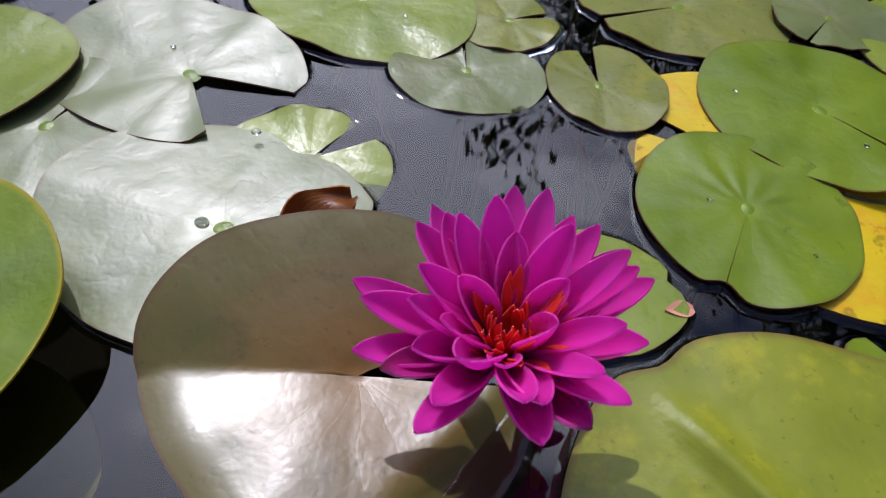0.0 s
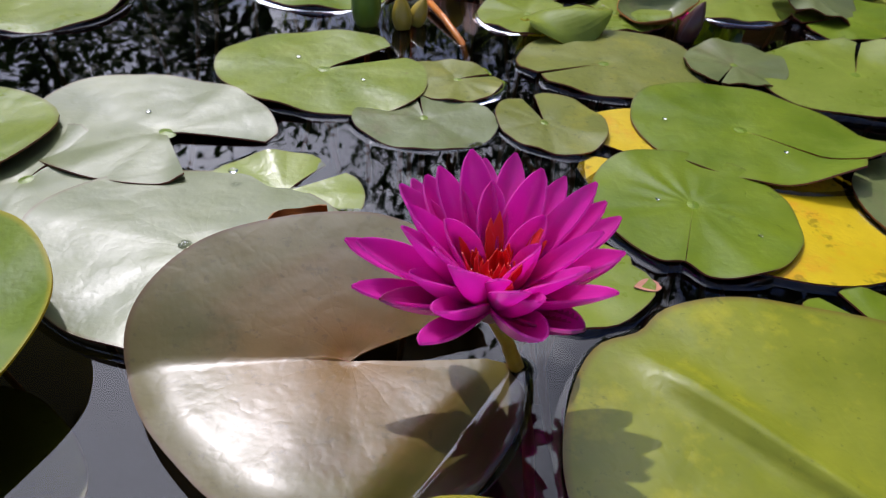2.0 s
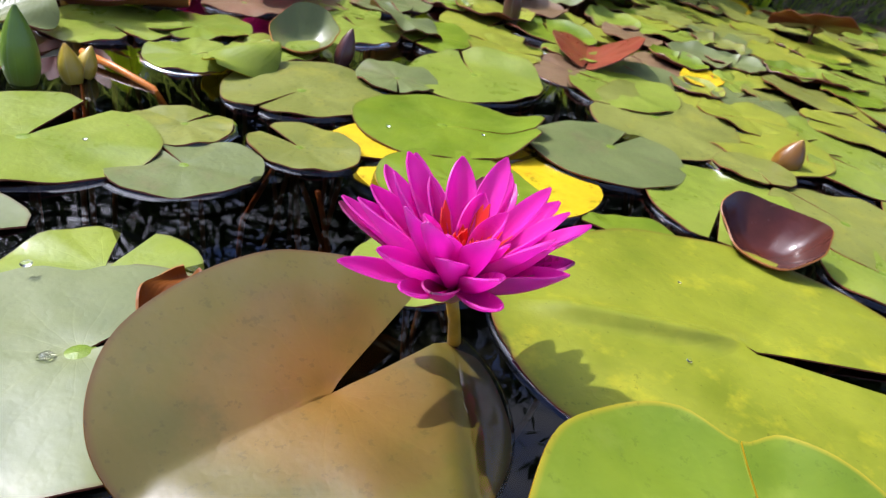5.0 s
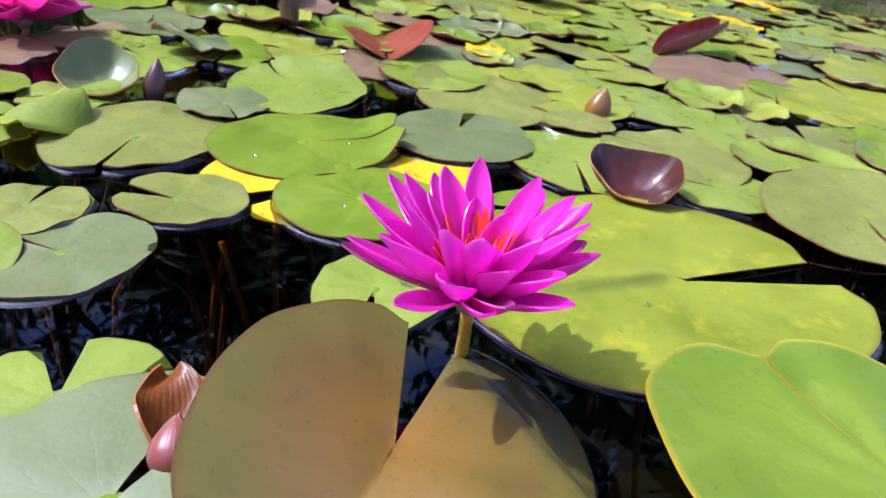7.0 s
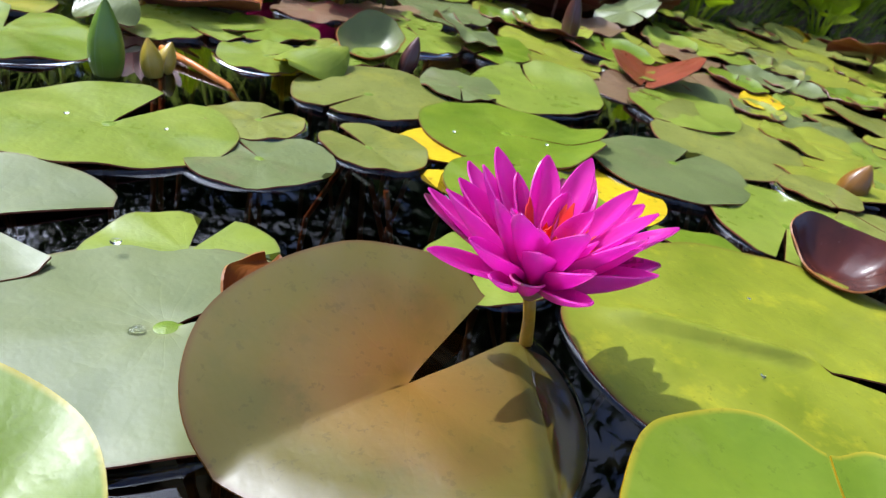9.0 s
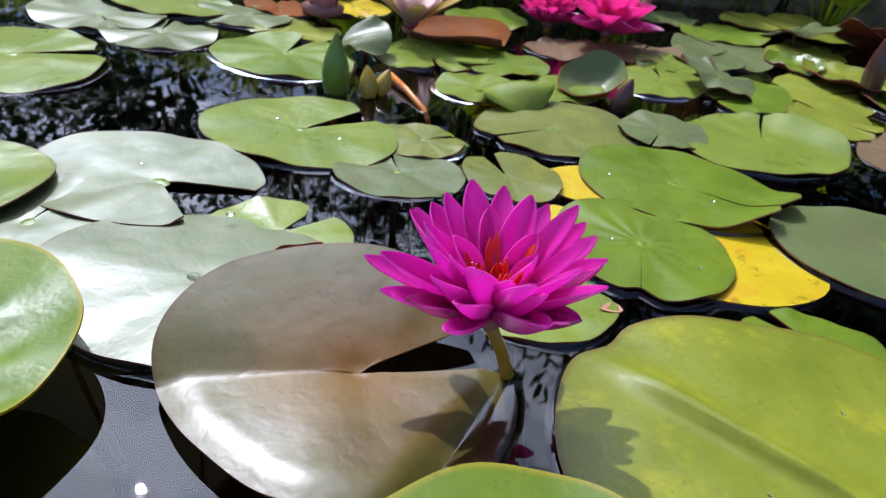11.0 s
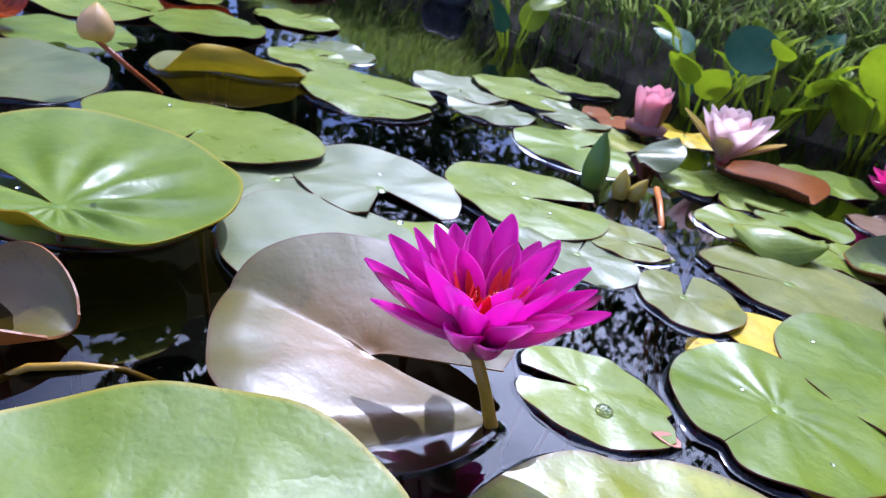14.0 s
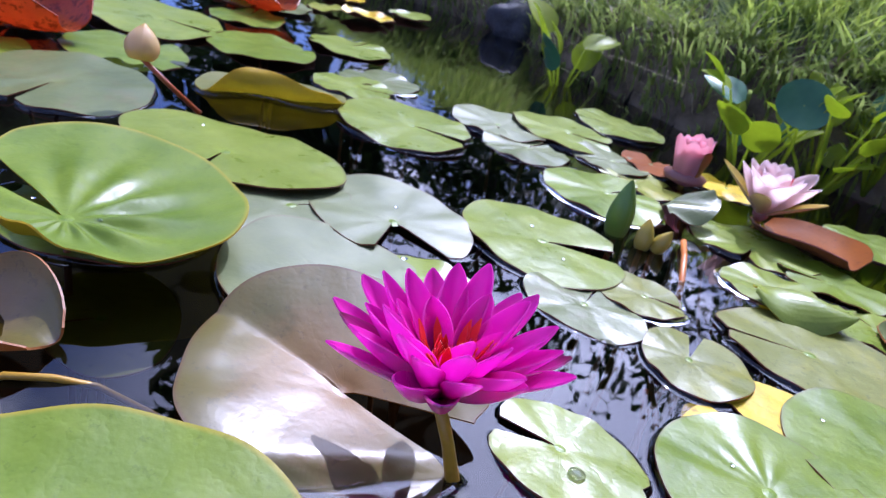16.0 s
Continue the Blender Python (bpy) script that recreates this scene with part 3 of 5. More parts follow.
def ridged_leaf(px, py, lx, ly, v, a, h):
    # a soft ridge runs across the blade towards the slit
    along = 0.648 * (px - 0.057) - 0.762 * (py + 0.019)
    off = 0.762 * (px - 0.057) + 0.648 * (py + 0.019)
    s = smooth01(-0.030, -0.005, along) * (1 - smooth01(0.060, 0.075, along))
    return px, py, h + 0.0050 * s * math.exp(-(off / (0.0075 if off > 0 else 0.0032)) ** 2)


folded_pad = lily_pad("bronze lily pad folded along its midrib, one half raised", -0.060, 0.001, 0.0630, 0.057, 0, 9, 11,
         0.0050, "bronze", attach=(-0.054, 0.003), bite=(213, 0.10, 0.50), shape=folded_leaf, ruffle=0.0005, pleat=0.00001, under=UNDER_TAN)
lily_pad("large silvery green lily pad with a glossy midrib crease", -0.111, 0.058, 0.066, 0.052, 156, 0, 9, 0.0052, "silver",
         attach=(-0.107, 0.056), ruffle=0.0006, pleat=0.00001,
         shape=lambda px, py, lx, ly, v, a, h: (px, py, h + -0.075 * max(0.0, 0.26 * lx + 0.97 * ly) + 0.02 * max(0.0, -0.26 * lx - 0.97 * ly)))
lily_pad("large raised green lily pad with an upturned yellow rim", -0.222, 0.010, 0.079, 0.060, 177, 181, 7, 0.0200, "veined",
         attach=(-0.199, -0.020), cup=0.003, ruffle=0.0012, pleat=0.0036, under=UNDER_GOLD,
         shape=lambda px, py, lx, ly, v, a, h: (px, py, h + 0.012 * smooth01(0.82, 1.0, v) * smooth01(0.2, 0.9, -math.sin(a + 0.25)) * 0.55))
lily_pad("very large yellow-green lily pad with flecks and open slit", 0.104, -0.066, 0.105, 0.083, 140, -53, 8, 0.0030, "mottled",
         attach=(0.100, -0.070), ruffle=0.0008, bite=(124, 0.05, 0.10), shape=ridged_leaf, pleat=0.00001)
lily_pad("raised broad green lily pad standing clear of the water", -0.038, -0.136, 0.080, 0.0615, 65, 40, 0.6, 0.027, "veined", pleat=0.0006,
         cup=0.003, ruffle=0.0015, under=UNDER_GOLD, bite=(43, 0.05, 0.22))
lily_pad("small pale green lily pad with a water pool and chewed rim", 0.025, 0.041, 0.034, 0.026, 174, 194, 9, 0.0022, "light",
         attach=(0.020, 0.043), bite=(5, 0.16, 0.16))
lily_pad("round green lily pad with sunken radial veins", 0.090, 0.080, 0.0445, 0.0425, 141, 245, 0.25, 0.0042, "green", attach=(0.090, 0.082), pleat=0.0005)
lily_pad("glossy green lily pad with a turned-up pale tip", 0.142, 0.140, 0.061, 0.046, 157, -42, 1.4, 0.0046, "green", attach=(0.137, 0.142),
         shape=lambda px, py, lx, ly, v, a, h: (px, py, h + 0.012 * smooth01(0.035, 0.07, 0.55 * lx - 0.83 * ly)))
lily_pad("old yellow lily pad sunk beneath green ones", 0.114, 0.098, 0.078, 0.054, -43, 150, 6, 0.0012, "yellow", ruffle=0.0003)
lily_pad("small round olive lily pad", 0.043, 0.151, 0.0295, 0.027, 120, 98, 8, 0.0030, "olive", attach=(0.039, 0.150))
lily_pad("wide bright green lily pad with an open slit", -0.071, 0.204, 0.058, 0.046, 160, 27, 9, 0.0032, "light", attach=(-0.071, 0.203))
lily_pad("small olive lily pad tucked beside a larger one", -0.002, 0.194, 0.026, 0.023, 170, 18, 7, 0.0024, "olive")
lily_pad("grey-green lily pad awash, with a reddish seam", -0.020, 0.153, 0.036, 0.025, 174, 95, 3, 0.0014, "grey")
lily_pad("dull grey-green lily pad with a brown heart", 0.092, 0.217, 0.055, 0.042, 2, 200, 2, 0.0030, "olive")
lily_pad("bright green lily pad with a folded far edge", 0.232, 0.199, 0.060, 0.046, 3, 60, 2, 0.0040, "light",
         shape=lambda px, py, lx, ly, v, a, h: (px, py, h + 0.010 * smooth01(0.02, 0.05, 0.8 * lx + 0.5 * ly)))
lily_pad("small crumpled grey lily pad with a wet sheen", 0.165, 0.214, 0.031, 0.028, 20, 230, 2, 0.0050, "grey", ruffle=0.0014)
lily_pad("pale green lily pad with a wide-open slit", -0.147, 0.145, 0.059, 0.045, 163, -37, 30, 0.0034, "silver", attach=(-0.139, 0.139))
lily_pad("broad green lily pad lying over its neighbours", -0.262, 0.122, 0.080, 0.046, 14, 292, 4, 0.0072, "light", ruffle=0.001)
lily_pad("pale lily pad mostly covered by others", -0.190, 0.100, 0.050, 0.046, 0, 60, 4, 0.0020, "silver")
lily_pad("pale green lily pad just under the surface", -0.085, 0.094, 0.036, 0.031, 0, 40, 14, 0.0010, "light", ruffle=0.0012)
lily_pad("grey-green lily pad with an open slit", 0.220, 0.073, 0.055, 0.047, 155, 6, 8, 0.0036, "grey", attach=(0.232, 0.078))
lily_pad("bright green lily pad partly under another", 0.236, 0.000, 0.058, 0.046, 10, 200, 3, 0.0020, "light")
lily_pad("small green lily pad with a slit, behind a larger one", 0.137, 0.008, 0.031, 0.024, 160, 120, 12, 0.0014, "green")
lily_pad("light green lily pad beside a curled maroon leaf", 0.246, -0.094, 0.042, 0.033, -20, 70, 4, 0.0030, "light")
lily_pad("large mottled olive lily pad tilted up at one side", 0.250, -0.172, 0.072, 0.052, -30, 200, 4, 0.0080, "olive", tilt=(0.10, 0.05))
lily_pad("mottled olive lily pad", 0.228, -0.232, 0.060, 0.050, -30, 170, 4, 0.0040, "olive")

# the folded leaf is torn where its end dips under; a pale ragged lip stands at the water line
rng = random.Random(31)
bm = bmesh.new()
lip = []
for k in range(22):
    t = k / 21
    q = Vector((-0.0110 - 0.0240 * t - 0.0014 * math.sin(9 * t), -0.0110 - 0.0290 * t, 0.0)) + Vector((rng.uniform(-0.0005, 0.0005), 0, 0))
    wide, high = rng.uniform(0.0, 0.0003), rng.uniform(0.0010, 0.0020)
    lip.append([Vector((q.x + e, q.y, h)) - Vector((-0.054, 0.003, 0.0050)) for e, h in ((-0.0005 - wide, 0.0004), (-0.0002, high), (0.0001, high), (0.0005 + wide, -0.0004))])
rows_of = [[bm.verts.new(p) for p in row] for row in lip]
for a, e in zip(rows_of, rows_of[1:]):
    for k in range(3):
        bm.faces.new([a[k], a[k + 1], e[k + 1], e[k]])
part("torn_lip", bm, plain_material("torn_leaf_lip", (0.34, 0.29, 0.17), (0.55, 0.49, 0.34), 300, 0.3, 0.4, 0.2), folded_pad, "pale ragged torn lip at the water line")

# a thin sheet of water lies over the drowned end
bm = bmesh.new()
sheet = []
for k in range(33):
    a = radians(-84 + 78 * k / 32)
    ca, sa = math.cos(a), math.sin(a)
    A, B, C = (ca / 0.063) ** 2 + (sa / 0.057) ** 2, 0.006 * ca / 0.063 ** 2 + 0.002 * sa / 0.057 ** 2, (0.006 / 0.063) ** 2 + (0.002 / 0.057) ** 2 - 1
    reach = (-B + math.sqrt(B * B - A * C)) / A * 1.012
    first = (0.0545 + 0.0007 * math.sin(5 * a)) / (ca - 0.82 * sa)
    if first < reach:
        sheet.append([bm.verts.new((d * ca, d * sa, z - 0.0050)) for d, z in
                      [(first, 0.0012)] + [(first + (reach - first) * q, 0.0019) for q in (0.12, 0.4, 0.7, 0.92)] + [(reach + 0.0004, 0.0010), (reach + 0.0014, -0.0004)]])
for a, e in zip(sheet, sheet[1:]):
    for k in range(6):
        bm.faces.new([a[k], a[k + 1], e[k + 1], e[k]])
film = part("water_film", bm, PUDDLE, folded_pad, "clear water lying over the drowned end")
film.visible_shadow = False

lily_pad("dark green lily pad shaded beneath a raised one", -0.232, 0.020, 0.062, 0.052, 170, 200, 3, 0.0012, "green")
lily_pad("drowned olive lily pad just beneath the surface", -0.172, -0.016, 0.044, 0.028, 150, 250, 4, -0.0180, "olive", ruffle=0.0006)

# further leaves: x, y, half-axes, turn, slit direction, half slit, height, look
FAR = [
    (0.273, 0.286, 0.042, 0.034, 40, 200, 3, 5, "green"), (0.325, 0.247, 0.042, 0.034, 40, 300, 2, 3, "yellowgreen"),
    (0.327, 0.409, 0.060, 0.050, 45, 120, 4, 2, "grey"), (0.288, 0.379, 0.036, 0.034, 0, 20, 6, 4, "grey"),
    (0.413, 0.394, 0.048, 0.042, 0, 0, 5, 2, "yellowgreen"), (0.240, 0.357, 0.028, 0.026, 0, 90, 5, 3, "light"),
    (0.360, 0.305, 0.052, 0.042, 40, 10, 5, 1.5, "yellowgreen"), (0.354, 0.142, 0.054, 0.046, 15, 100, 3, 4.6, "light"),
    (0.334, 0.092, 0.078, 0.058, 20, 130, 4, 3, "olive"), (0.341, 0.190, 0.040, 0.030, 25, 0, 5, 3, "brown"),
    (0.465, 0.182, 0.050, 0.036, 20, 60, 5, 2, "brown"), (0.492, 0.136, 0.030, 0.020, 10, 80, 5, 4, "yellow"),
    (0.567, 0.119, 0.045, 0.032, 5, 30, 4, 3, "yellowgreen"), (0.470, 0.091, 0.030, 0.022, 5, 0, 5, 4, "grey"),
    (0.489, 0.056, 0.032, 0.024, 0, 80, 5, 2.6, "grey"), (0.464, 0.009, 0.050, 0.040, -5, 170, 4, 2, "light"),
    (0.415, -0.044, 0.062, 0.046, -10, 100, 4, 4, "light"), (0.538, -0.105, 0.060, 0.044, -15, 40, 4, 3, "yellowgreen"),
    (0.620, -0.080, 0.090, 0.055, -10, 300, 4, 5, "brown"), (0.392, -0.110, 0.068, 0.050, -15, 220, 4, 1.6, "light"),
    (0.415, -0.166, 0.066, 0.048, -20, 10, 7, 3.4, "olive"), (0.650, -0.245, 0.130, 0.080, -20, 20, 3, 3, "yellowgreen"),
    (0.86, -0.305, 0.130, 0.075, -20, 200, 4, 5, "yellowgreen"), (0.77, -0.195, 0.060, 0.032, -15, 60, 4, 4, "grey"),
    (0.515, -0.268, 0.070, 0.046, -25, 190, 4, 3, "light"), (0.452, -0.282, 0.050, 0.038, -30, 30, 4, 5, "yellowgreen"),
    (0.754, 0.044, 0.075, 0.052, 0, 90, 4, 3, "light"), (0.700, -0.035, 0.110, 0.075, -5, 40, 3, 2, "light"),
    (1.150, -0.250, 0.120, 0.065, -10, 0, 4, 3, "light"), (1.240, -0.410, 0.180, 0.110, -20, 80, 3, 4, "yellowgreen"),
    (0.980, -0.370, 0.090, 0.055, -20, 100, 4, 2, "green"), (0.763, 0.151, 0.070, 0.045, 10, 0, 4, 4, "yellowgreen"),
    (0.887, 0.063, 0.095, 0.065, 0, 200, 4, 2.6, "light"),
    (-0.258, 0.302, 0.067, 0.056, 145, 12, 5, 3.4, "light"), (-0.222, 0.402, 0.052, 0.040, 160, 300, 4, 3, "silver"),
    (-0.178, 0.452, 0.058, 0.046, 150, 10, 6, 4, "light"), (-0.172, 0.364, 0.043, 0.033, 165, 80, 5, 2.4, "grey"),
    (-0.158, 0.553, 0.055, 0.045, 150, 200, 4, 3, "light"), (-0.083, 0.330, 0.053, 0.043, 150, 60, 8, 3, "green"),
    (0.030, 0.348, 0.047, 0.034, 0, 270, 5, 3, "light"), (0.052, 0.284, 0.030, 0.026, 20, 0, 5, 3, "light"),
    (0.086, 0.332, 0.037, 0.029, 0, 200, 4, 4.4, "green"), (0.118, 0.288, 0.034, 0.028, 10, 150, 4, 2.4, "light"),
    (0.213, 0.312, 0.046, 0.032, 10, 80, 4, 3.6, "light"), (0.156, 0.385, 0.038, 0.028, 0, 100, 4, 2, "brown"),
    (0.228, 0.386, 0.040, 0.026, 0, 50, 4, 3, "brown"), (-0.353, 0.343, 0.042, 0.036, 0, 20, 4, 3, "light"),
    (-0.362, 0.392, 0.045, 0.036, 0, 300, 4, 2, "grey"), (0.357, 0.462, 0.048, 0.036, 0, 130, 4, 3, "green"),
    (0.312, 0.506, 0.036, 0.028, 0, 10, 4, 4, "grey"), (0.103, 0.460, 0.040, 0.032, 0, 230, 4, 3, "green"),
    (-0.427, 0.104, 0.072, 0.060, 175, 300, 3, 4, "grey"), (-0.610, 0.305, 0.090, 0.070, 160, 20, 4, 4, "light"),
    (-0.489, 0.350, 0.066, 0.054, 160, 70, 4, 3, "green"), (-0.478, 0.475, 0.060, 0.046, 160, 100, 4, 2, "light"),
    (-0.500, 0.200, 0.060, 0.050, 0, 100, 4, 1.4, "green"), (-0.02, 0.470, 0.035, 0.026, 0, 100, 4, 2, "yellow"),
    (-0.085, 0.448, 0.034, 0.020, 150, 100, 4, 4, "orange"), (-0.075, 0.395, 0.040, 0.030, 160, 200, 4, 1.6, "yellowgreen"),
    (-0.115, 0.420, 0.040, 0.028, 160, 30, 4, 2.6, "grey"),
]
LABEL = {"green": "green lily pad floating on dark water", "light": "light green lily pad floating on dark water", "olive": "speckled olive lily pad on the water",
         "yellowgreen": "yellow-green lily pad with brown flecks on the water", "grey": "dull grey-green lily pad floating on the water",
         "silver": "silvery lily pad with a wet sheen", "brown": "faded brownish lily pad on the water", "yellow": "old yellow lily pad on the water",
         "orange": "old orange lily pad on the water", "red": "red lily pad", "maroon": "maroon lily pad"}
taken = []
for k, (x, y, ra, rb, rot, notch, width, z, kind) in enumerate(FAR):
    lily_pad(LABEL[kind], x, y, ra, rb, rot, notch, width, z / 1000, kind, seed=k, ruffle=0.0014, tilt=(random.uniform(-0.03, 0.03), random.uniform(-0.03, 0.03)))
    taken.append((x, y, max(ra, rb)))

# broad leaves that stand clear of the water near the bank
for k, (x, y, r, z, tx, ty, kind) in enumerate([(0.50, 0.405, 0.055, 0.022, -0.30, -0.35, "silver"), (0.585, 0.365, 0.045, 0.020, 0.45, -0.25, "silver"), (0.66, 0.40, 0.060, 0.018, -0.15, -0.40, "light"),
                                                (0.90, 0.17, 0.060, 0.030, -0.30, -0.20, "light"), (0.43, 0.455, 0.045, 0.012, 0.2, -0.3, "grey"), (0.255, 0.300, 0.034, 0.014, -0.25, 0.15, "silver")]):
    lily_pad("broad pale lily pad raised clear of the water", x, y, r, r * 0.8, 30 * k, 50 * k + 200, 3, z, kind, seed=k, tilt=(tx, ty), ruffle=0.003)
    taken.append((x, y, r))

# the rest of the pond is as thick with leaves; those furthest off are one mass
rng = random.Random(5)
kinds = ["light"] * 5 + ["green"] * 3 + ["yellowgreen"] * 6 + ["olive"] * 3 + ["grey"] * 2 + ["brown", "yellow"]
places = []
for _ in range(22000):
    x, y = rng.uniform(-2.0, 3.4), rng.uniform(-2.0, 0.8)
    if y > bank_line(x) - 0.03 or -0.52 < x < 0.26 and -0.42 < y < 0.60 or -0.6 < x < 0.40 and y > 0.42:
        continue
    if x < -0.3 and y > 0.05 and rng.random() < 0.5 or x < 0.2 and rng.random() < 0.6:
        continue
    r = rng.uniform(0.028, 0.060) * (1 + 0.25 * max(0, x - 0.6))
    if any(math.hypot(x - a, y - b) < (0.56 if x > 0.3 else 0.8) * (r + c) for a, b, c in taken):
        continue
    taken.append((x, y, r))
    places.append((x, y, r))
places.sort(key=lambda p: math.hypot(p[0] - 0.45, p[1] - 0.1))
far_mass = bmesh.new()
for k, (x, y, r) in enumerate(places[:600]):
    kind = rng.choice(kinds)
    kind = "yellowgreen" if kind == "yellow" and k < 60 else kind
    lily_pad(LABEL[kind], x, y, r, r * rng.uniform(0.8, 0.97), rng.uniform(0, 180), rng.uniform(0, 360), rng.uniform(1, 7), rng.uniform(0.0014, 0.006), kind,
             seed=k, ruffle=rng.uniform(0.0006, 0.0022), tilt=(rng.uniform(-0.08, 0.08), rng.uniform(-0.08, 0.08)), cup=rng.choice([0, 0, 0, 0.005]),
             into=far_mass if k >= 170 else None)
tagged(part("far_lily_pads", far_mass, list(PAD.values()) + [UNDER_RED]), "dense green lily pads on the far water", "lily pads", kind="stuff")


# ---------------------------------------------------------------- flowers
def petal(bm, length, width, cup, bend, point=0.6, thick=0.0006, rows=15, cols=8):
    """One petal along +y, hollow side up."""
    grid = []
    for i in range(rows + 1):
        u = i / rows
        w = width * max(0.0, 1 - (max(0.0, u - point) / (1.004 - point)) ** 2.1) ** 0.66 * (0.50 + 0.50 * smooth01(0.0, point, u))
        w = max(w, width * 0.07)
        row = []
        for j in range(cols + 1):
            s = 2 * j / cols - 1
            x = w * s
            z = cup * width * s * s * math.sin(math.pi * min(1, u * 0.9 + 0.1)) + bend * length * u * u
            y = length * (u - 0.5 * abs(bend) * u * u * 0.3)
            row.append(Vector((x, y, z)))
        grid.append(row)
    shell(bm, grid, thick, under=1)


def petal_mesh(name, mats, *shape_values):
    bm = bmesh.new()
    petal(bm, *shape_values)
    bmesh.ops.recalc_face_normals(bm, faces=bm.faces)
    me = bpy.data.meshes.new(name)
    bm.to_mesh(me)
    bm.free()
    for mat in mats:
        me.materials.append(mat)
    me.polygons.foreach_set("use_smooth", [True] * len(me.polygons))
    return me


def ring(parent, name, me, count, elev, start, radius, height, jitter, rng, scale=1.0, vary=0.06):
    for k in range(count):
        ob = new(name, me if isinstance(me, bpy.types.Mesh) else rng.choice(me))
        ob.parent = parent
        az = start + 360 * k / count + rng.uniform(-jitter, jitter)
        el = elev + rng.uniform(-jitter, jitter) * 0.7
        s = scale * rng.uniform(1 - vary, 1 + vary)
        ob.matrix_local = pose(0, 0, height, 0, 0, az) @ pose(0, radius, 0, el, rng.uniform(-7, 7), 0) @ Matrix.Diagonal((s, s, s, 1))


def water_lily(label, x, y, z, rows, petal_mats, out_mats, size, seed, base=None, stamens=26, group="water lily flowers", lean=(0, 0), wide=0.0072, girth=0.004, starts=None, stamen_size=1.0, curl=0.0, hollow=0.0):
    """A flower on its stem. rows: (count, elevation, length share, height) from the outside in; starts: the first petal's direction in each row."""
    rng = random.Random(seed)
    ob = thing("water_lily", label, "flower", pose(x, y, z, lean[0], lean[1], 0), group)
    for k, (count, elev, share, height) in enumerate(rows):
        mats = out_mats if k == 0 else petal_mats
        length = 0.046 * size * share
        curve = (0.12 if k < 2 else 0.08) + curl
        mes = [petal_mesh("petal", mats, length * f, wide * size * (0.8 + 0.2 * share) * g, c + hollow, curve + b, p)
               for f, g, c, b, p in ((1, 1, 0.65, 0, 0.56), (0.94, 1.06, 0.85, 0.06, 0.52), (1.04, 0.90, 0.45, -0.06, 0.60))]
        ring(ob, "petal", mes, count, elev, starts[k] - 90 if starts else 17 * seed + 23 * k, girth * size, height * size, 5 if starts else 7, rng)
    if stamens:
        me = petal_mesh("stamen", [STAMEN, STAMEN_GOLD], 0.025 * size * stamen_size, 0.0016 * size, 0.3, 0.06, 0.7, 0.0004, 6, 2)
        ring(ob, "stamen", me, stamens // 2, 57, 0, 0.0035 * size, 0.006 * size, 17, rng, 1.0, 0.28)
        me = petal_mesh("stamen", [STAMEN, STAMEN_GOLD], 0.020 * size * stamen_size, 0.0015 * size, 0.3, 0.24, 0.7, 0.0004, 6, 2)
        ring(ob, "stamen", me, stamens - stamens // 2, 68, 9, 0.0036 * size, 0.006 * size, 16, rng, 0.9, 0.25)
    bm = bmesh.new()
    tube(bm, [Vector((0, 0, h * size)) for h in (-0.003, 0.001, 0.005, 0.009)], [r * size * girth / 0.004 for r in (0.0025, 0.006, 0.0065, 0.003)], 12)
    part("receptacle", bm, SEPAL, ob, "brownish green flower base")
    foot = Vector(base) if base else Vector((x, y, 0))
    inv = Matrix(pose(x, y, z, lean[0], lean[1], 0)).inverted()
    top, low = Vector((x, y, z)), foot
    pts = [top, top.lerp(low, 0.5) + Vector((0.0008, 0, 0)), low, low + Vector((0.012, 0.006, -0.05)), low + Vector((0.03, 0.02, -0.15))]
    bm = bmesh.new()
    tube(bm, [inv @ p for p in pts], [0.0024 * size ** 0.5, 0.0022, 0.0026, 0.0026, 0.0026], 10)
    part("stem", bm, STEM, ob, "olive brown round stem")
    return ob


FULL = [(4, 14, 0.97, 0.003), (8, 21, 1.0, 0.0035), (10, 35, 1.0, 0.0045), (10, 49, 0.92, 0.0055), (9, 58, 0.64, 0.0060)]
main_lily = water_lily("open magenta water lily with red heart above the water", -0.0122, -0.0015, 0.0290,
           [(4, 18, 0.95, 0.003), (10, 18, 0.98, 0.0035), (11, 29, 1.0, 0.0045), (10, 43, 1.0, 0.0055), (6, 53, 0.72, 0.0060)], [MAGENTA, MAGENTA_OUT], [MAGENTA_OUT, SEPAL], 0.90, 3,
           base=(0, 0, 0), stamens=84, wide=0.0060, lean=(0, -3), starts=(32, 165, 145, 165, 150), stamen_size=0.92, curl=0.14, hollow=0.35)
bm = bmesh.new()
shell(bm, [[Vector((r * math.cos(a), r * math.sin(a), h)) for a in (2 * math.pi * k / 24 for k in range(24))]
           for r, h in ((0.0022, 0.0022), (0.0027, 0.0012), (0.0035, 0.0005), (0.0050, 0.0001), (0.0070, -0.0003))], 0.0001, under=0, closed=True)
collar = part("wet_collar", bm, FILM, main_lily, "water drawn up round the stem")
collar.matrix_local = pose(-0.0122, -0.0015, 0.0290, 0, -3, 0).inverted()
collar.visible_shadow = False
water_lily("open pale pink water lily over an orange leaf", 0.021, 0.396, 0.010, [(4, 34, 1.0, 0.003), (7, 42, 1.0, 0.0035), (7, 56, 0.92, 0.0045), (6, 70, 0.8, 0.005)],
           [PALE, PALE], [PALE, BUD_GOLD], 0.98, 5, stamens=14, wide=0.0088)
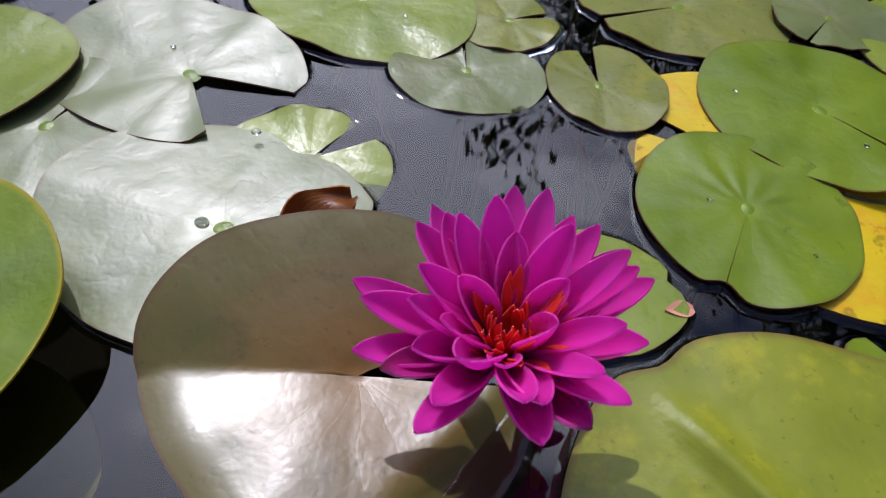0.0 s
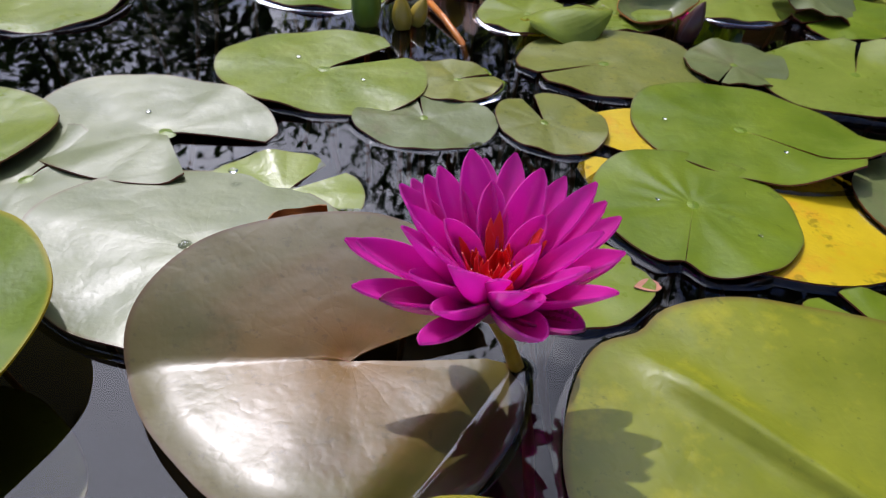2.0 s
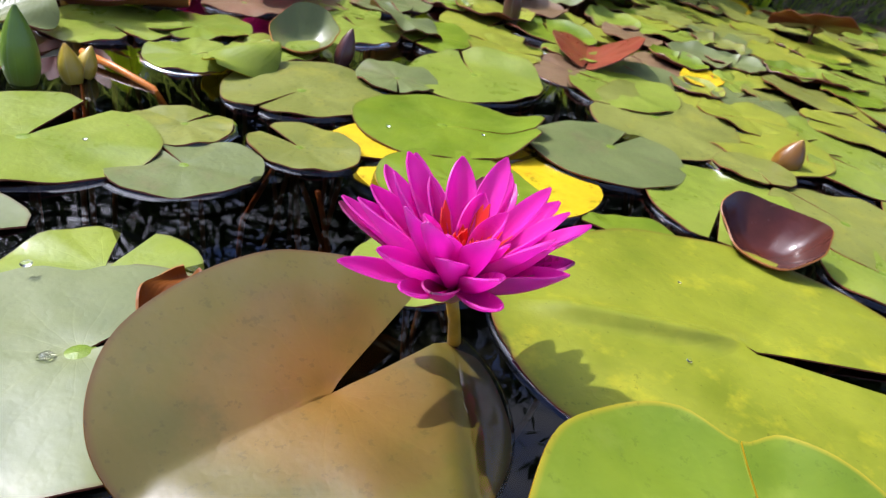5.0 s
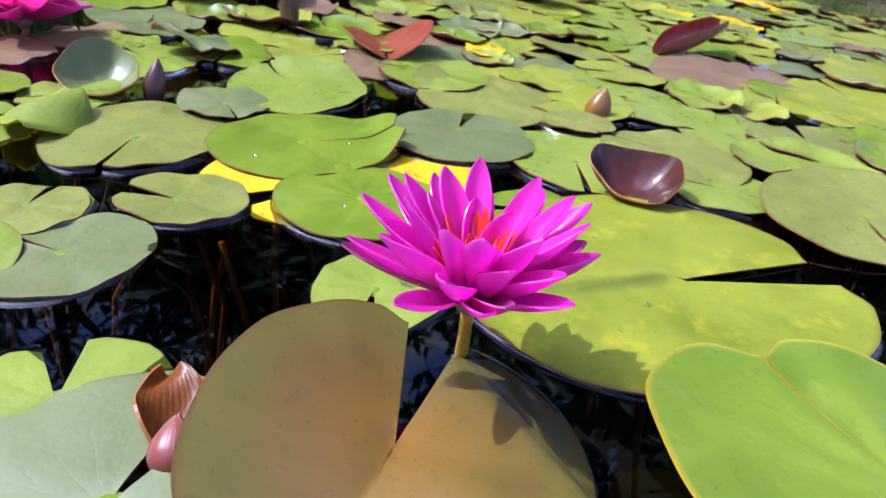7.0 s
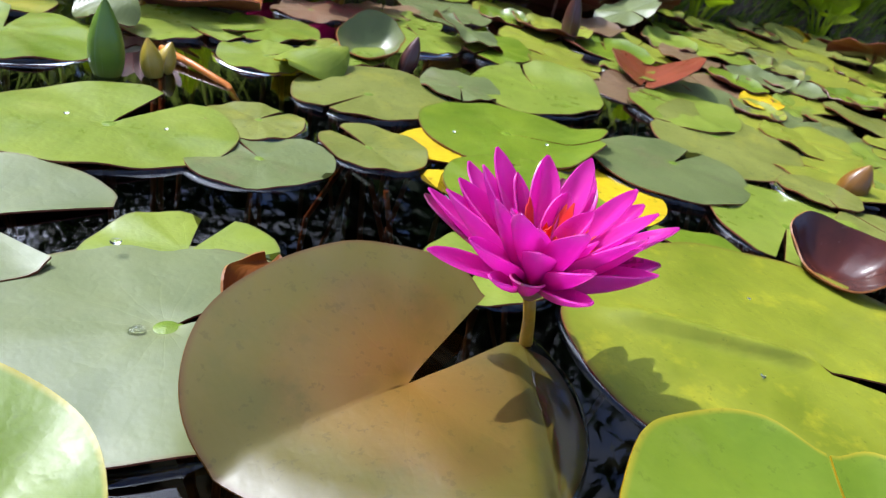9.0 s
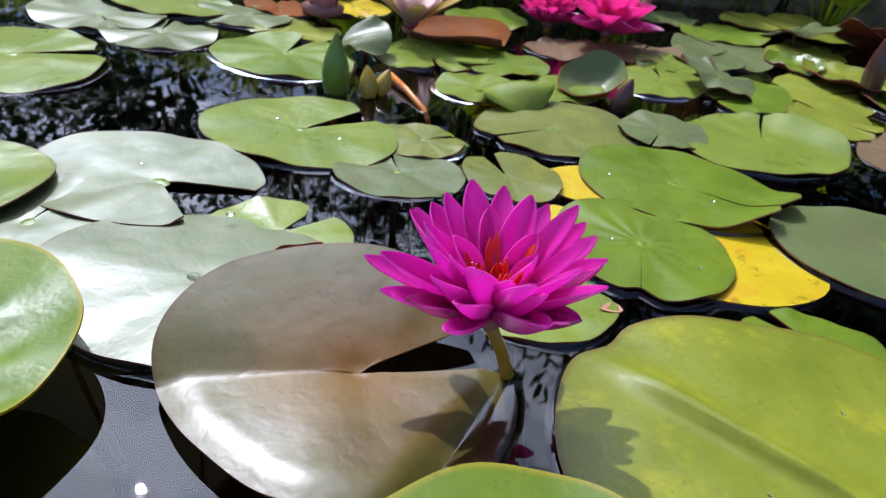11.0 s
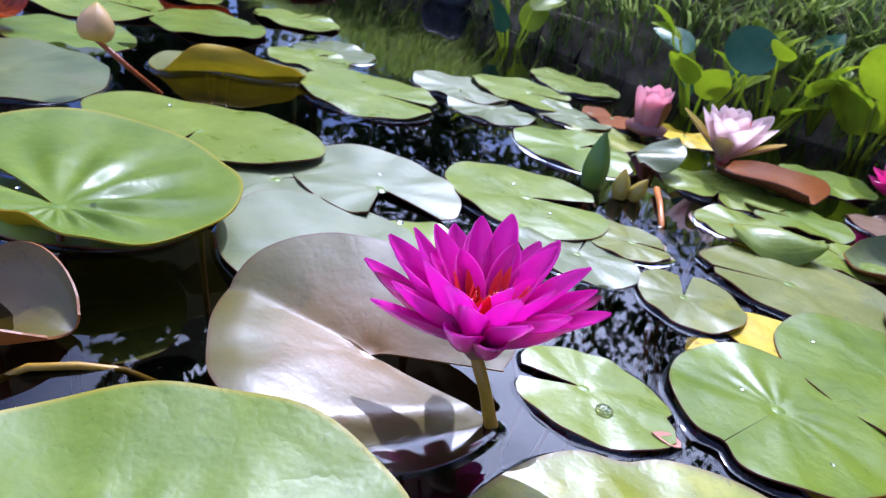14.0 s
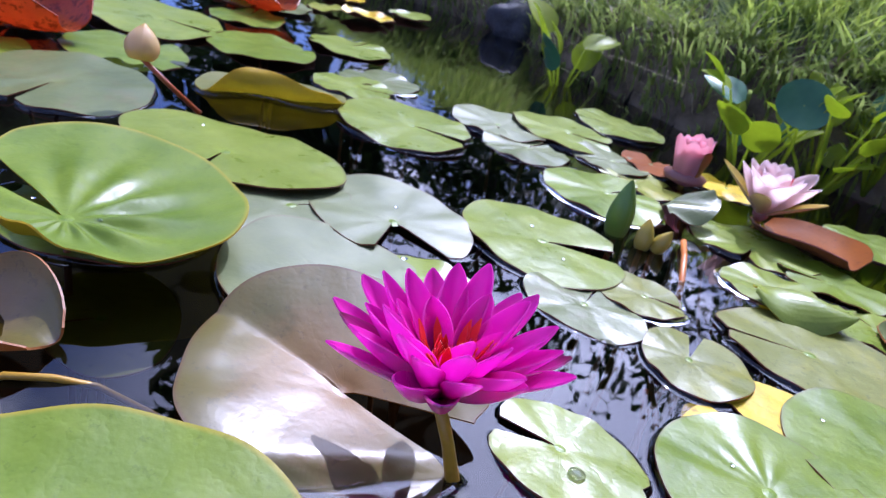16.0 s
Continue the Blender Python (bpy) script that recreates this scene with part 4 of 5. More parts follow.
water_lily("half-open rose pink water lily with bronze sepals", -0.050, 0.432, 0.006, [(3, 80, 0.60, 0.002), (8, 82, 0.72, 0.003), (7, 88, 0.68, 0.0035)],
           [ROSE, ROSE], [BRONZE, BRONZE], 1.05, 7, stamens=0, wide=0.0100, girth=0.0110)
water_lily("double hot pink water lily resting on the water", 0.156, 0.440, 0.006, [(9, 12, 0.72, 0.003), (11, 28, 0.75, 0.004), (11, 44, 0.75, 0.005), (10, 60, 0.7, 0.006), (8, 75, 0.6, 0.007)], [HOT, HOT], [HOT, SEPAL], 0.88, 9, stamens=0, wide=0.0078, curl=0.1, hollow=0.3)
water_lily("large double hot pink water lily beside a smaller one", 0.203, 0.414, 0.008, [(6, 6, 1.0, 0.003), (7, 30, 1.0, 0.004), (6, 52, 0.9, 0.0055), (6, 70, 0.6, 0.0065)], [HOT, HOT], [HOT, SEPAL], 1.0, 11, stamens=10, wide=0.0112, hollow=0.2)
water_lily("open cream yellow water lily behind pink ones", 0.232, 0.462, 0.016, FULL, [CREAM, CREAM], [CREAM, SEPAL], 0.8, 13, stamens=12)


def bud(label, x, y, z, height, radius, mat, lean=0.0, az=0.0, stem=None, name="lily_bud", stem_mat=None):
    """A closed pointed bud of overlapping scales."""
    ob = thing(name, label, "flower bud", pose(x, y, z, lean, 0, az), "lily buds")
    for k in range(4):
        grid = []
        for i in range(9):
            u = i / 8
            r = radius * (math.sin(math.pi * (0.16 + 0.84 * u) ** 0.85)) ** 0.8 if u < 1 else radius * 0.05
            grid.append([Vector((r * math.cos(radians(a)), r * math.sin(radians(a)), height * u)) * (1 + 0.01 * k)
                         for a in (k * 90 - 58 + 116 * j / 6 for j in range(7))])
        bm = bmesh.new()
        shell(bm, grid, 0.0005, under=0)
        bmesh.ops.recalc_face_normals(bm, faces=bm.faces)
        part("scale", bm, mat, ob)
    foot = Vector(stem) if stem else Vector((x, y, -0.12))
    inv = Matrix(pose(x, y, z, lean, 0, az)).inverted()
    bm = bmesh.new()
    top = Vector((x, y, z))
    tube(bm, [inv @ (top + Vector((0, 0, 0.001))), inv @ top.lerp(foot, 0.5), inv @ foot], [0.0018, 0.0018, 0.0018], 8)
    part("stem", bm, stem_mat or STEM_RED, ob)
    return ob


bud("upright pointed green lily bud", -0.048, 0.270, -0.002, 0.040, 0.0085, BUD_GREEN)
bud("small golden lily bud", -0.026, 0.262, 0.0, 0.020, 0.0055, BUD_GOLD, 15, 200)
bud("small golden lily bud", -0.019, 0.268, 0.0, 0.017, 0.0050, BUD_GOLD, 25, 120)
bud("golden brown lily bud rising between pads", 0.345, 0.002, -0.002, 0.026, 0.0095, BUD_AMBER, 10, 40)
bud("upright dark maroon lily bud", 0.408, 0.310, -0.002, 0.052, 0.0085, BUD_MAROON, 6, 250)
bud("small dark maroon lily bud", 0.150, 0.256, -0.002, 0.026, 0.0060, BUD_MAROON, 14, 90)
bud("small cream and pink lily bud on a long red stem", -0.362, 0.124, 0.036, 0.023, 0.0110, BUD_CREAM, 10, 200, stem=(-0.340, 0.158, 0.0))


def curled_leaf(label, x, y, length, width, turn, roll, rise, z, look_of, under, name="curled_lily_pad", seed=0):
    """A young or withered leaf with its sides rolled up."""
    rng = random.Random(seed)
    rows, cols = 14, 10
    grid = []
    for i in range(rows + 1):
        u = i / rows
        w = width * math.sin(math.pi * (0.04 + 0.92 * u)) ** 0.55
        row = []
        for j in range(cols + 1):
            s = 2 * j / cols - 1
            a = s * radians(roll)
            r = w / math.copysign(max(0.2, abs(radians(roll))), roll)
            row.append(Vector((length * (u - 0.5), r * math.sin(a), r * (1 - math.cos(a)) + rise * u * u * length + 0.002 * math.sin(7 * u + 3 * s + seed))))
        grid.append(row)
    bm = bmesh.new()
    shell(bm, grid, 0.0009)
    bmesh.ops.recalc_face_normals(bm, faces=bm.faces)
    ob = thing(name, label, "lily pad", pose(x, y, z, 0, 0, turn), "curled leaves")
    part("blade", bm, [PAD[look_of], under], ob)
    bm = bmesh.new()
    tube(bm, [Vector((0, 0, 0)), Vector((0.005, 0, -0.05)), Vector((0.02, 0.01, -0.15))], [0.0018] * 3, 6)
    part("stalk", bm, STEM_DARK, ob)
    return ob


def cup_leaf(label, x, y, ra, rb, deep, turn, lean, look_of, under, z, seed=0):
    """A young leaf with its whole rim drawn up into a bowl, open towards one side."""
    rng = random.Random(seed)
    ph = [rng.uniform(0, 6.28) for _ in range(3)]
    grid = []
    for r in (0.03, 0.2, 0.38, 0.55, 0.7, 0.82, 0.92, 1.0):
        row = []
        for k in range(40):
            a = 2 * math.pi * k / 40
            wave = 1 + 0.05 * math.sin(3 * a + ph[0]) + 0.03 * math.sin(7 * a + ph[1])
            rise = deep * r ** 2.4 * (1 + 0.18 * math.sin(2 * a + ph[2])) * (1.0 - lean * math.cos(a))
            row.append(Vector((ra * r * wave * math.cos(a) * (1 - 0.1 * r), rb * r * wave * math.sin(a) * (1 - 0.1 * r), rise)))
        grid.append(row)
    bm = bmesh.new()
    shell(bm, grid, 0.0009, closed=True)
    bmesh.ops.recalc_face_normals(bm, faces=bm.faces)
    ob = thing("curled_lily_pad", label, "lily pad", pose(x, y, z, 0, 0, turn), "curled leaves")
    part("blade", bm, [PAD[look_of], under], ob)
    bm = bmesh.new()
    tube(bm, [Vector((0, 0, -0.001)), Vector((0.005, 0, -0.05)), Vector((0.02, 0.01, -0.15))], [0.0018] * 3, 6)
    part("stalk", bm, STEM_DARK, ob)
    return ob


cup_leaf("glossy maroon lily pad cupped like a bowl", 0.196, -0.041, 0.024, 0.030, 0.017, 195, 0.55, "maroon", UNDER_RUST, 0.001, 1)
cup_leaf("cupped grey lily pad with a red-brown underside", 0.140, 0.286, 0.030, 0.026, 0.014, 215, 0.65, "grey", UNDER_RUST, 0.001, 2)
lily_pad("red lily pad folded upwards along its middle", 0.400, 0.206, 0.046, 0.040, 30, 205, 3, 0.004, "red", name="curled_lily_pad", group="curled leaves",
         shape=lambda px, py, lx, ly, v, a, h: (px, py, h + 0.75 * max(0.0, abs(0.50 * lx - 0.87 * ly) - 0.004) * (1.0 if 0.50 * lx > 0.87 * ly else 0.55)))
curled_leaf("long rolled reddish lily pad", 0.74, -0.06, 0.14, 0.036, -30, 110, 0.2, 0.004, "red", UNDER_RED, seed=4)


def golden_edge(px, py, lx, ly, v, a, h):
    # the rim that faces the open water rolls up and back over the blade
    n = 0.77 * lx - 0.64 * ly
    start = 0.022 + 0.004 * math.sin(60 * (0.64 * lx + 0.77 * ly))
    if n > start:
        turn, radius = (n - start) / 0.010, 0.010
        back = n - start - radius * math.sin(turn)
        px, py = px - 0.77 * back, py + 0.64 * back
        h += radius * (1 - math.cos(turn))
    return px, py, h


lily_pad("pale lily pad with its golden underside rolled up at one edge", -0.360, 0.247, 0.062, 0.044, 50, 140, 4, 0.004, "golden",
         shape=golden_edge, under=UNDER_GOLD, ruffle=0.001)
curled_leaf("rolled red lily pad with dark spots", -0.585, 0.150, 0.15, 0.075, 10, 85, 0.1, 0.0, "scarlet", PAD["scarlet"], seed=6)
curled_leaf("rolled dark red lily pad near the bank", -0.66, 0.50, 0.17, 0.055, -20, 85, 0.1, 0.0, "scarlet", PAD["scarlet"], seed=7)
curled_leaf("bronze lily pad curled at the rim", -0.170, -0.069, 0.062, 0.034, 15, 84, 0.1, -0.003, "bronze", UNDER_RUST, seed=8)
curled_leaf("small rust brown leaf curl between two pads", -0.074, 0.063, 0.030, 0.012, 38, 72, 0.12, 0.004, "rust", UNDER_RUST, seed=9)
bud("small rounded pinkish red bud between two pads", -0.089, 0.051, 0.001, 0.014, 0.0066, BUD_PINK, 40, 120)
curled_leaf("green lily pad with its rim bent down over dark water", 0.074, 0.260, 0.056, 0.024, 15, -62, 0.05, 0.013, "light", UNDER_GOLD, seed=10)
curled_leaf("orange brown leaf beneath a pale flower", 0.058, 0.388, 0.088, 0.040, -35, 40, 0.12, 0.000, "orange", UNDER_RED, seed=11)
curled_leaf("grey-green leaf raised on its stalk", -0.021, 0.345, 0.042, 0.020, 60, -30, 0.3, 0.012, "grey", UNDER_RED, seed=12)

def leaf_grid(length, width, fold, droop, point=0.8):
    grid = []
    for i in range(9):
        u = i / 8
        w = width * math.sin(math.pi * (0.06 + 0.94 * u) ** point) ** 0.8 if u < 1 else 0.0003
        grid.append([Vector((w * s, length * u, fold * w * abs(s) - droop * length * u * u)) for s in (-1, -0.5, 0, 0.5, 1)])
    return grid


# a loose flower stalk lying on the water
bm = bmesh.new()
tube(bm, [Vector((-0.008, 0.296, 0.004)), Vector((0.000, 0.272, 0.003)), Vector((0.008, 0.244, 0.0005)), Vector((0.016, 0.225, -0.02))], [0.0022, 0.0021, 0.002, 0.002], 8)
tagged(part("bent_stem", bm, plain_material("stem_orange", (0.55, 0.16, 0.02), (0.70, 0.24, 0.03), 80, 0.35, 0.2)), "orange flower stem bent down into the water", "plant stem")

bm = bmesh.new()
tube(bm, [Vector((-0.144, -0.086, -0.004)), Vector((-0.136, -0.077, 0.0018)), Vector((-0.126, -0.066, 0.0012)), Vector((-0.116, -0.056, -0.0016)), Vector((-0.100, -0.040, -0.016))], [0.0013, 0.0014, 0.0014, 0.0013, 0.0013], 8)
tagged(part("floating_stem", bm, STEM), "olive brown leaf stalk floating at the surface", "plant stem")
# stalks that show dimly under the open water
for a, e in (((0.069, 0.118), (0.055, 0.107)), ((0.028, 0.132), (0.050, 0.133)), ((0.030, 0.121), (0.040, 0.113)), ((0.034, 0.158), (0.028, 0.180)), ((0.050, 0.128), (0.060, 0.146))):
    bm = bmesh.new()
    p, q = Vector((*a, -0.006)), Vector((*e, -0.055))
    tube(bm, [p, p.lerp(q, 0.35) + Vector((0.001, 0.001, 0)), p.lerp(q, 0.7), q, q + Vector((0.0, 0.01, -0.1))], [0.0014, 0.0016, 0.0016, 0.0016, 0.0016], 7)
    tagged(part("sunken_stem", bm, STEM_RED), "reddish leaf stalk under the water", "plant stem", "sunken stems")
bm = bmesh.new()
shell(bm, leaf_grid(0.011, 0.0035, 0.3, -0.15), 0.0004, under=0)
bmesh.ops.recalc_face_normals(bm, faces=bm.faces)
ob = tagged(part("fallen_petal", bm, plain_material("faded_petal", (0.55, 0.22, 0.14), (0.68, 0.34, 0.22), 90, 0.5, 0.2)), "small faded pink petal floating on the water", "petal")
ob.matrix_world = pose(0.0600, 0.0354, 0.0014, 0, 0, 100)

# ---------------------------------------------------------------- droplets on the leaves
drop_me = None
for k, (x, y, z, r) in enumerate([(-0.104, 0.104, 0.0060, 0.0020), (-0.098, -0.002, 0.0042, 0.0010), (-0.115, 0.058, 0.0052, 0.0026), 
                                  (-0.22, 0.02, 0.0185, 0.0011), (-0.26, -0.01, 0.0185, 0.0010),  (-0.055, -0.035, 0.0036, 0.0009),
                                  (0.031, 0.034, 0.0030, 0.0034), (-0.19, -0.01, 0.020, 0.0015), (-0.225, -0.02, 0.0188, 0.0011), (0.075, 0.085, 0.0048, 0.0011), (0.11, 0.06, 0.0048, 0.0009), (-0.05, 0.19, 0.0040, 0.0011), (-0.085, 0.215, 0.0040, 0.0013), (-0.15, 0.155, 0.0042, 0.0012), (-0.30, 0.13, 0.0085, 0.0013), (0.04, -0.11, 0.0200, 0.0012), (-0.02, -0.10, 0.0200, 0.0015), (0.07, -0.06, 0.0040, 0.0012), (0.15, 0.12, 0.0056, 0.0012), (0.10, 0.15, 0.0056, 0.0012), (0.12, -0.03, 0.0040, 0.0010)]):
    if drop_me is None:
        bm = bmesh.new()
        bmesh.ops.create_uvsphere(bm, u_segments=16, v_segments=10, radius=1)
        drop_me = bpy.data.meshes.new("droplet")
        bm.to_mesh(drop_me)
        bm.free()
        drop_me.materials.append(DROP)
        drop_me.polygons.foreach_set("use_smooth", [True] * len(drop_me.polygons))
    ob = tagged(new("water_droplet", drop_me), "clear water droplet on a lily pad", "droplet", "droplets")
    ob.matrix_world = pose(x, y, z) @ Matrix.Diagonal((r, r * 0.9, r * 0.45, 1))

# ---------------------------------------------------------------- the bank
rng = random.Random(21)


def blades(count, area, tall, wide, rng, lean=0.55):
    """Grass as bent tapering strips."""
    verts, faces = [], []
    made = 0
    while made < count:
        x, y = area(rng)
        g = ground_height(x, y)
        if g < -0.02:
            continue
        made += 1
        h, w = rng.uniform(*tall) * (0.5 + 0.5 * smooth01(0.08, 0.40, y - bank_line(x))), rng.uniform(*wide)
        a = rng.uniform(0, 6.28)
        dx, dy = math.cos(a), math.sin(a)
        l = rng.uniform(0.1, lean) * h
        if y - bank_line(x) < 0.06 and rng.random() < 0.6:
            l2 = Vector((rng.uniform(-0.3, 0.3), -1, 0)) * rng.uniform(0.3, 0.9) * h
        else:
            l2 = Vector((dx, dy, 0)) * l
        side = Vector((-dy, dx, 0)) * w
        base = Vector((x, y, g - 0.01))
        n = len(verts)
        for t in (0, 0.35, 0.7):
            c = base + l2 * t * t + Vector((0, 0, h * t * (1 - 0.25 * t)))
            verts += [c - side * (1 - 0.6 * t), c + side * (1 - 0.6 * t)]
        verts.append(base + l2 + Vector((0, 0, h * 0.72)))
        faces += [(n, n + 1, n + 3, n + 2), (n + 2, n + 3, n + 5, n + 4), (n + 4, n + 5, n + 6)]
    return verts, faces


def near_bank(r):
    x = r.uniform(-1.3, 1.9)
    return x, bank_line(x) + 0.09 + 0.09 * smooth01(0.08, 0.2, x) * (1 - smooth01(0.55, 0.7, x)) + 0.55 * r.random() ** 1.1


def bank_front(r):
    x = r.uniform(-1.2, 1.8)
    return x, bank_line(x) - 0.04 + 0.17 * r.random()


def far_shore(r):
    if r.random() < 0.4:
        return 3.45 + 0.9 * r.random(), r.uniform(-3.2, 0.2)
    x = r.uniform(0.7, 3.4)
    return x, bank_line(x) - 0.01 + 0.6 * r.random() ** 1.5


def wide_bank(r):
    x = r.uniform(-2.5, 3.5)
    return x, bank_line(x) + 0.1 + r.random() ** 1.5 * 2.2


for nm, lab, mat, args in (("grass", "thick fresh green grass on the bank", GRASS, (26000, near_bank, (0.04, 0.16), (0.0008, 0.0024), rng, 1.7)),
                           ("shore_grass", "lush green growth along the far shore", GRASS, (20000, far_shore, (0.05, 0.16), (0.0015, 0.0040), rng, 1.5)),
                           ("meadow_grass", "green grass further up the bank", GRASS, (9000, wide_bank, (0.05, 0.13), (0.002, 0.004), rng, 0.9)),
                           ("bank_grass", "dark tangled blades hanging over the earth bank", GRASS_DARK, (11000, bank_front, (0.03, 0.12), (0.0010, 0.0030), rng, 2.2)),
                           ("dry_stems", "long dry stems lying across the bank", STRAW, (700, bank_front, (0.05, 0.13), (0.0008, 0.0018), rng, 4.5)),
                           ("dry_grass", "dry straw blades among the grass", STRAW, (900, near_bank, (0.04, 0.14), (0.0009, 0.0016), rng, 1.2))):
    vs, fs = blades(*args)
    me = bpy.data.meshes.new(nm)
    me.from_pydata(vs, [], fs)
    me.materials.append(mat)
    tagged(new(nm, me), lab, "grass", kind="stuff")


def stone(label, x, y, z, sx, sy, sz, mat, seed):
    bm = bmesh.new()
    bmesh.ops.create_icosphere(bm, subdivisions=4, radius=1)
    for v in bm.verts:
        p = v.co.copy()
        n = noise.noise(p * 1.1 + Vector((seed, 0, 0))) * 0.35 + noise.noise(p * 3.1 + Vector((seed, 3, 0))) * 0.12 + noise.noise(p * 8 + Vector((seed, 3, 5))) * 0.03
        v.co = p * (1 + n)
    ob = part("stone", bm, mat)
    ob.matrix_world = pose(x, y, z, 0, 0, seed * 31) @ Matrix.Diagonal((sx, sy, sz, 1))
    return tagged(ob, label, "stone", "bank stones")


stone("dark blue-grey boulder on the shore", 0.44, 0.72, 0.05, 0.09, 0.08, 0.055, ROCK, 1)
stone("pale weathered stone in the bank", -0.21, 0.79, 0.075, 0.045, 0.035, 0.022, STONE, 2)
stone("dark stone at the water's edge", -0.50, 0.92, 0.02, 0.05, 0.045, 0.04, ROCK, 3)
stone("pale stone under hanging grass", 0.10, 0.66, 0.05, 0.035, 0.03, 0.02, STONE, 4)


def weed(label, x, y, leaves, seed, mat, tall, size, name="marsh_plant"):
    """A tuft of stalked broad leaves."""
    rng = random.Random(seed)
    z = max(ground_height(x, y), -0.02)
    ob = thing(name, label, "plant", pose(x, y, z - 0.01), "marsh plants")
    for k in range(leaves):
        a = rng.uniform(0, 360)
        h = tall * rng.uniform(0.45, 1.0)
        out = Vector((math.cos(radians(a)), math.sin(radians(a)), 0)) * rng.uniform(0.2, 0.6) * h
        tip = out + Vector((0, 0, h))
        bm = bmesh.new()
        tube(bm, [Vector((0, 0, 0)), tip * 0.5 + Vector((0, 0, 0.08 * h)), tip], [0.0022, 0.0018, 0.0012], 6)
        st = part("leaf_stalk", bm, WEED, ob)
        bm = bmesh.new()
        L = size * rng.uniform(0.7, 1.15)
        shell(bm, leaf_grid(L, L * 0.40, 0.25, 0.25), 0.0006, under=0)
        bmesh.ops.recalc_face_normals(bm, faces=bm.faces)
        lf = part("leaf", bm, mat if rng.random() < 0.9 else WEED_BLUE, ob)
        lf.matrix_local = Matrix.Translation(tip) @ pose(0, 0, 0, rng.uniform(30, 78), rng.uniform(-20, 20), a - 90)
    return ob


weed("tuft of bright green arrow-shaped marsh leaves on the shore", -0.030, 0.570, 14, 1, WEED, 0.105, 0.042)
weed("tuft of bright green marsh leaves on the shore", 0.040, 0.592, 16, 2, WEED, 0.110, 0.036)
weed("bright green marsh leaves among grass", 0.13, 0.60, 7, 3, WEED, 0.10, 0.06)
weed("green marsh leaves at the water's edge", 0.30, 0.585, 7, 4, WEED, 0.08, 0.05)
weed("green marsh leaves at the water's edge", -0.28, 0.66, 6, 5, WEED, 0.09, 0.05)
for k in range(4):
    wx = 0.10 + 0.085 * k + rng.uniform(-0.02, 0.02)
    weed("low green weeds along the bank", wx, bank_line(wx) + rng.uniform(0.0, 0.05), 7, 60 + k, WEED, 0.06, 0.028, "bank_weed")
for k in range(20):
    wx = 0.42 + 0.08 * k + rng.uniform(-0.04, 0.04)
    weed("low green weeds along the bank", wx, bank_line(wx) + rng.uniform(-0.02, 0.10), 10, 30 + k, WEED, 0.11, 0.055, "bank_weed")
# one large rounded blue-green leaf stands out
ob = thing("round_leaf_plant", "round blue-green leaf on a tall stalk above the shore", "plant", pose(0.004, 0.556, 0.0), "marsh plants")
bm = bmesh.new()
tube(bm, [Vector((0, 0, -0.02)), Vector((0.004, 0, 0.04)), Vector((0.0, -0.004, 0.074))], [0.002, 0.0018, 0.0014], 8)
part("leaf_stalk", bm, WEED, ob)
bm = bmesh.new()
shell(bm, [[Vector((0.026 * r * math.cos(a), 0.024 * r * math.sin(a), 0.004 * r * r)) for a in (2 * math.pi * k / 24 for k in range(24))] for r in (0.02, 0.3, 0.6, 0.85, 1)], 0.0007, under=0, closed=True)
bmesh.ops.recalc_face_normals(bm, faces=bm.faces)
lf = part("leaf", bm, WEED_BLUE, ob)
lf.matrix_local = pose(0, -0.004, 0.078, 60, 8, 10)

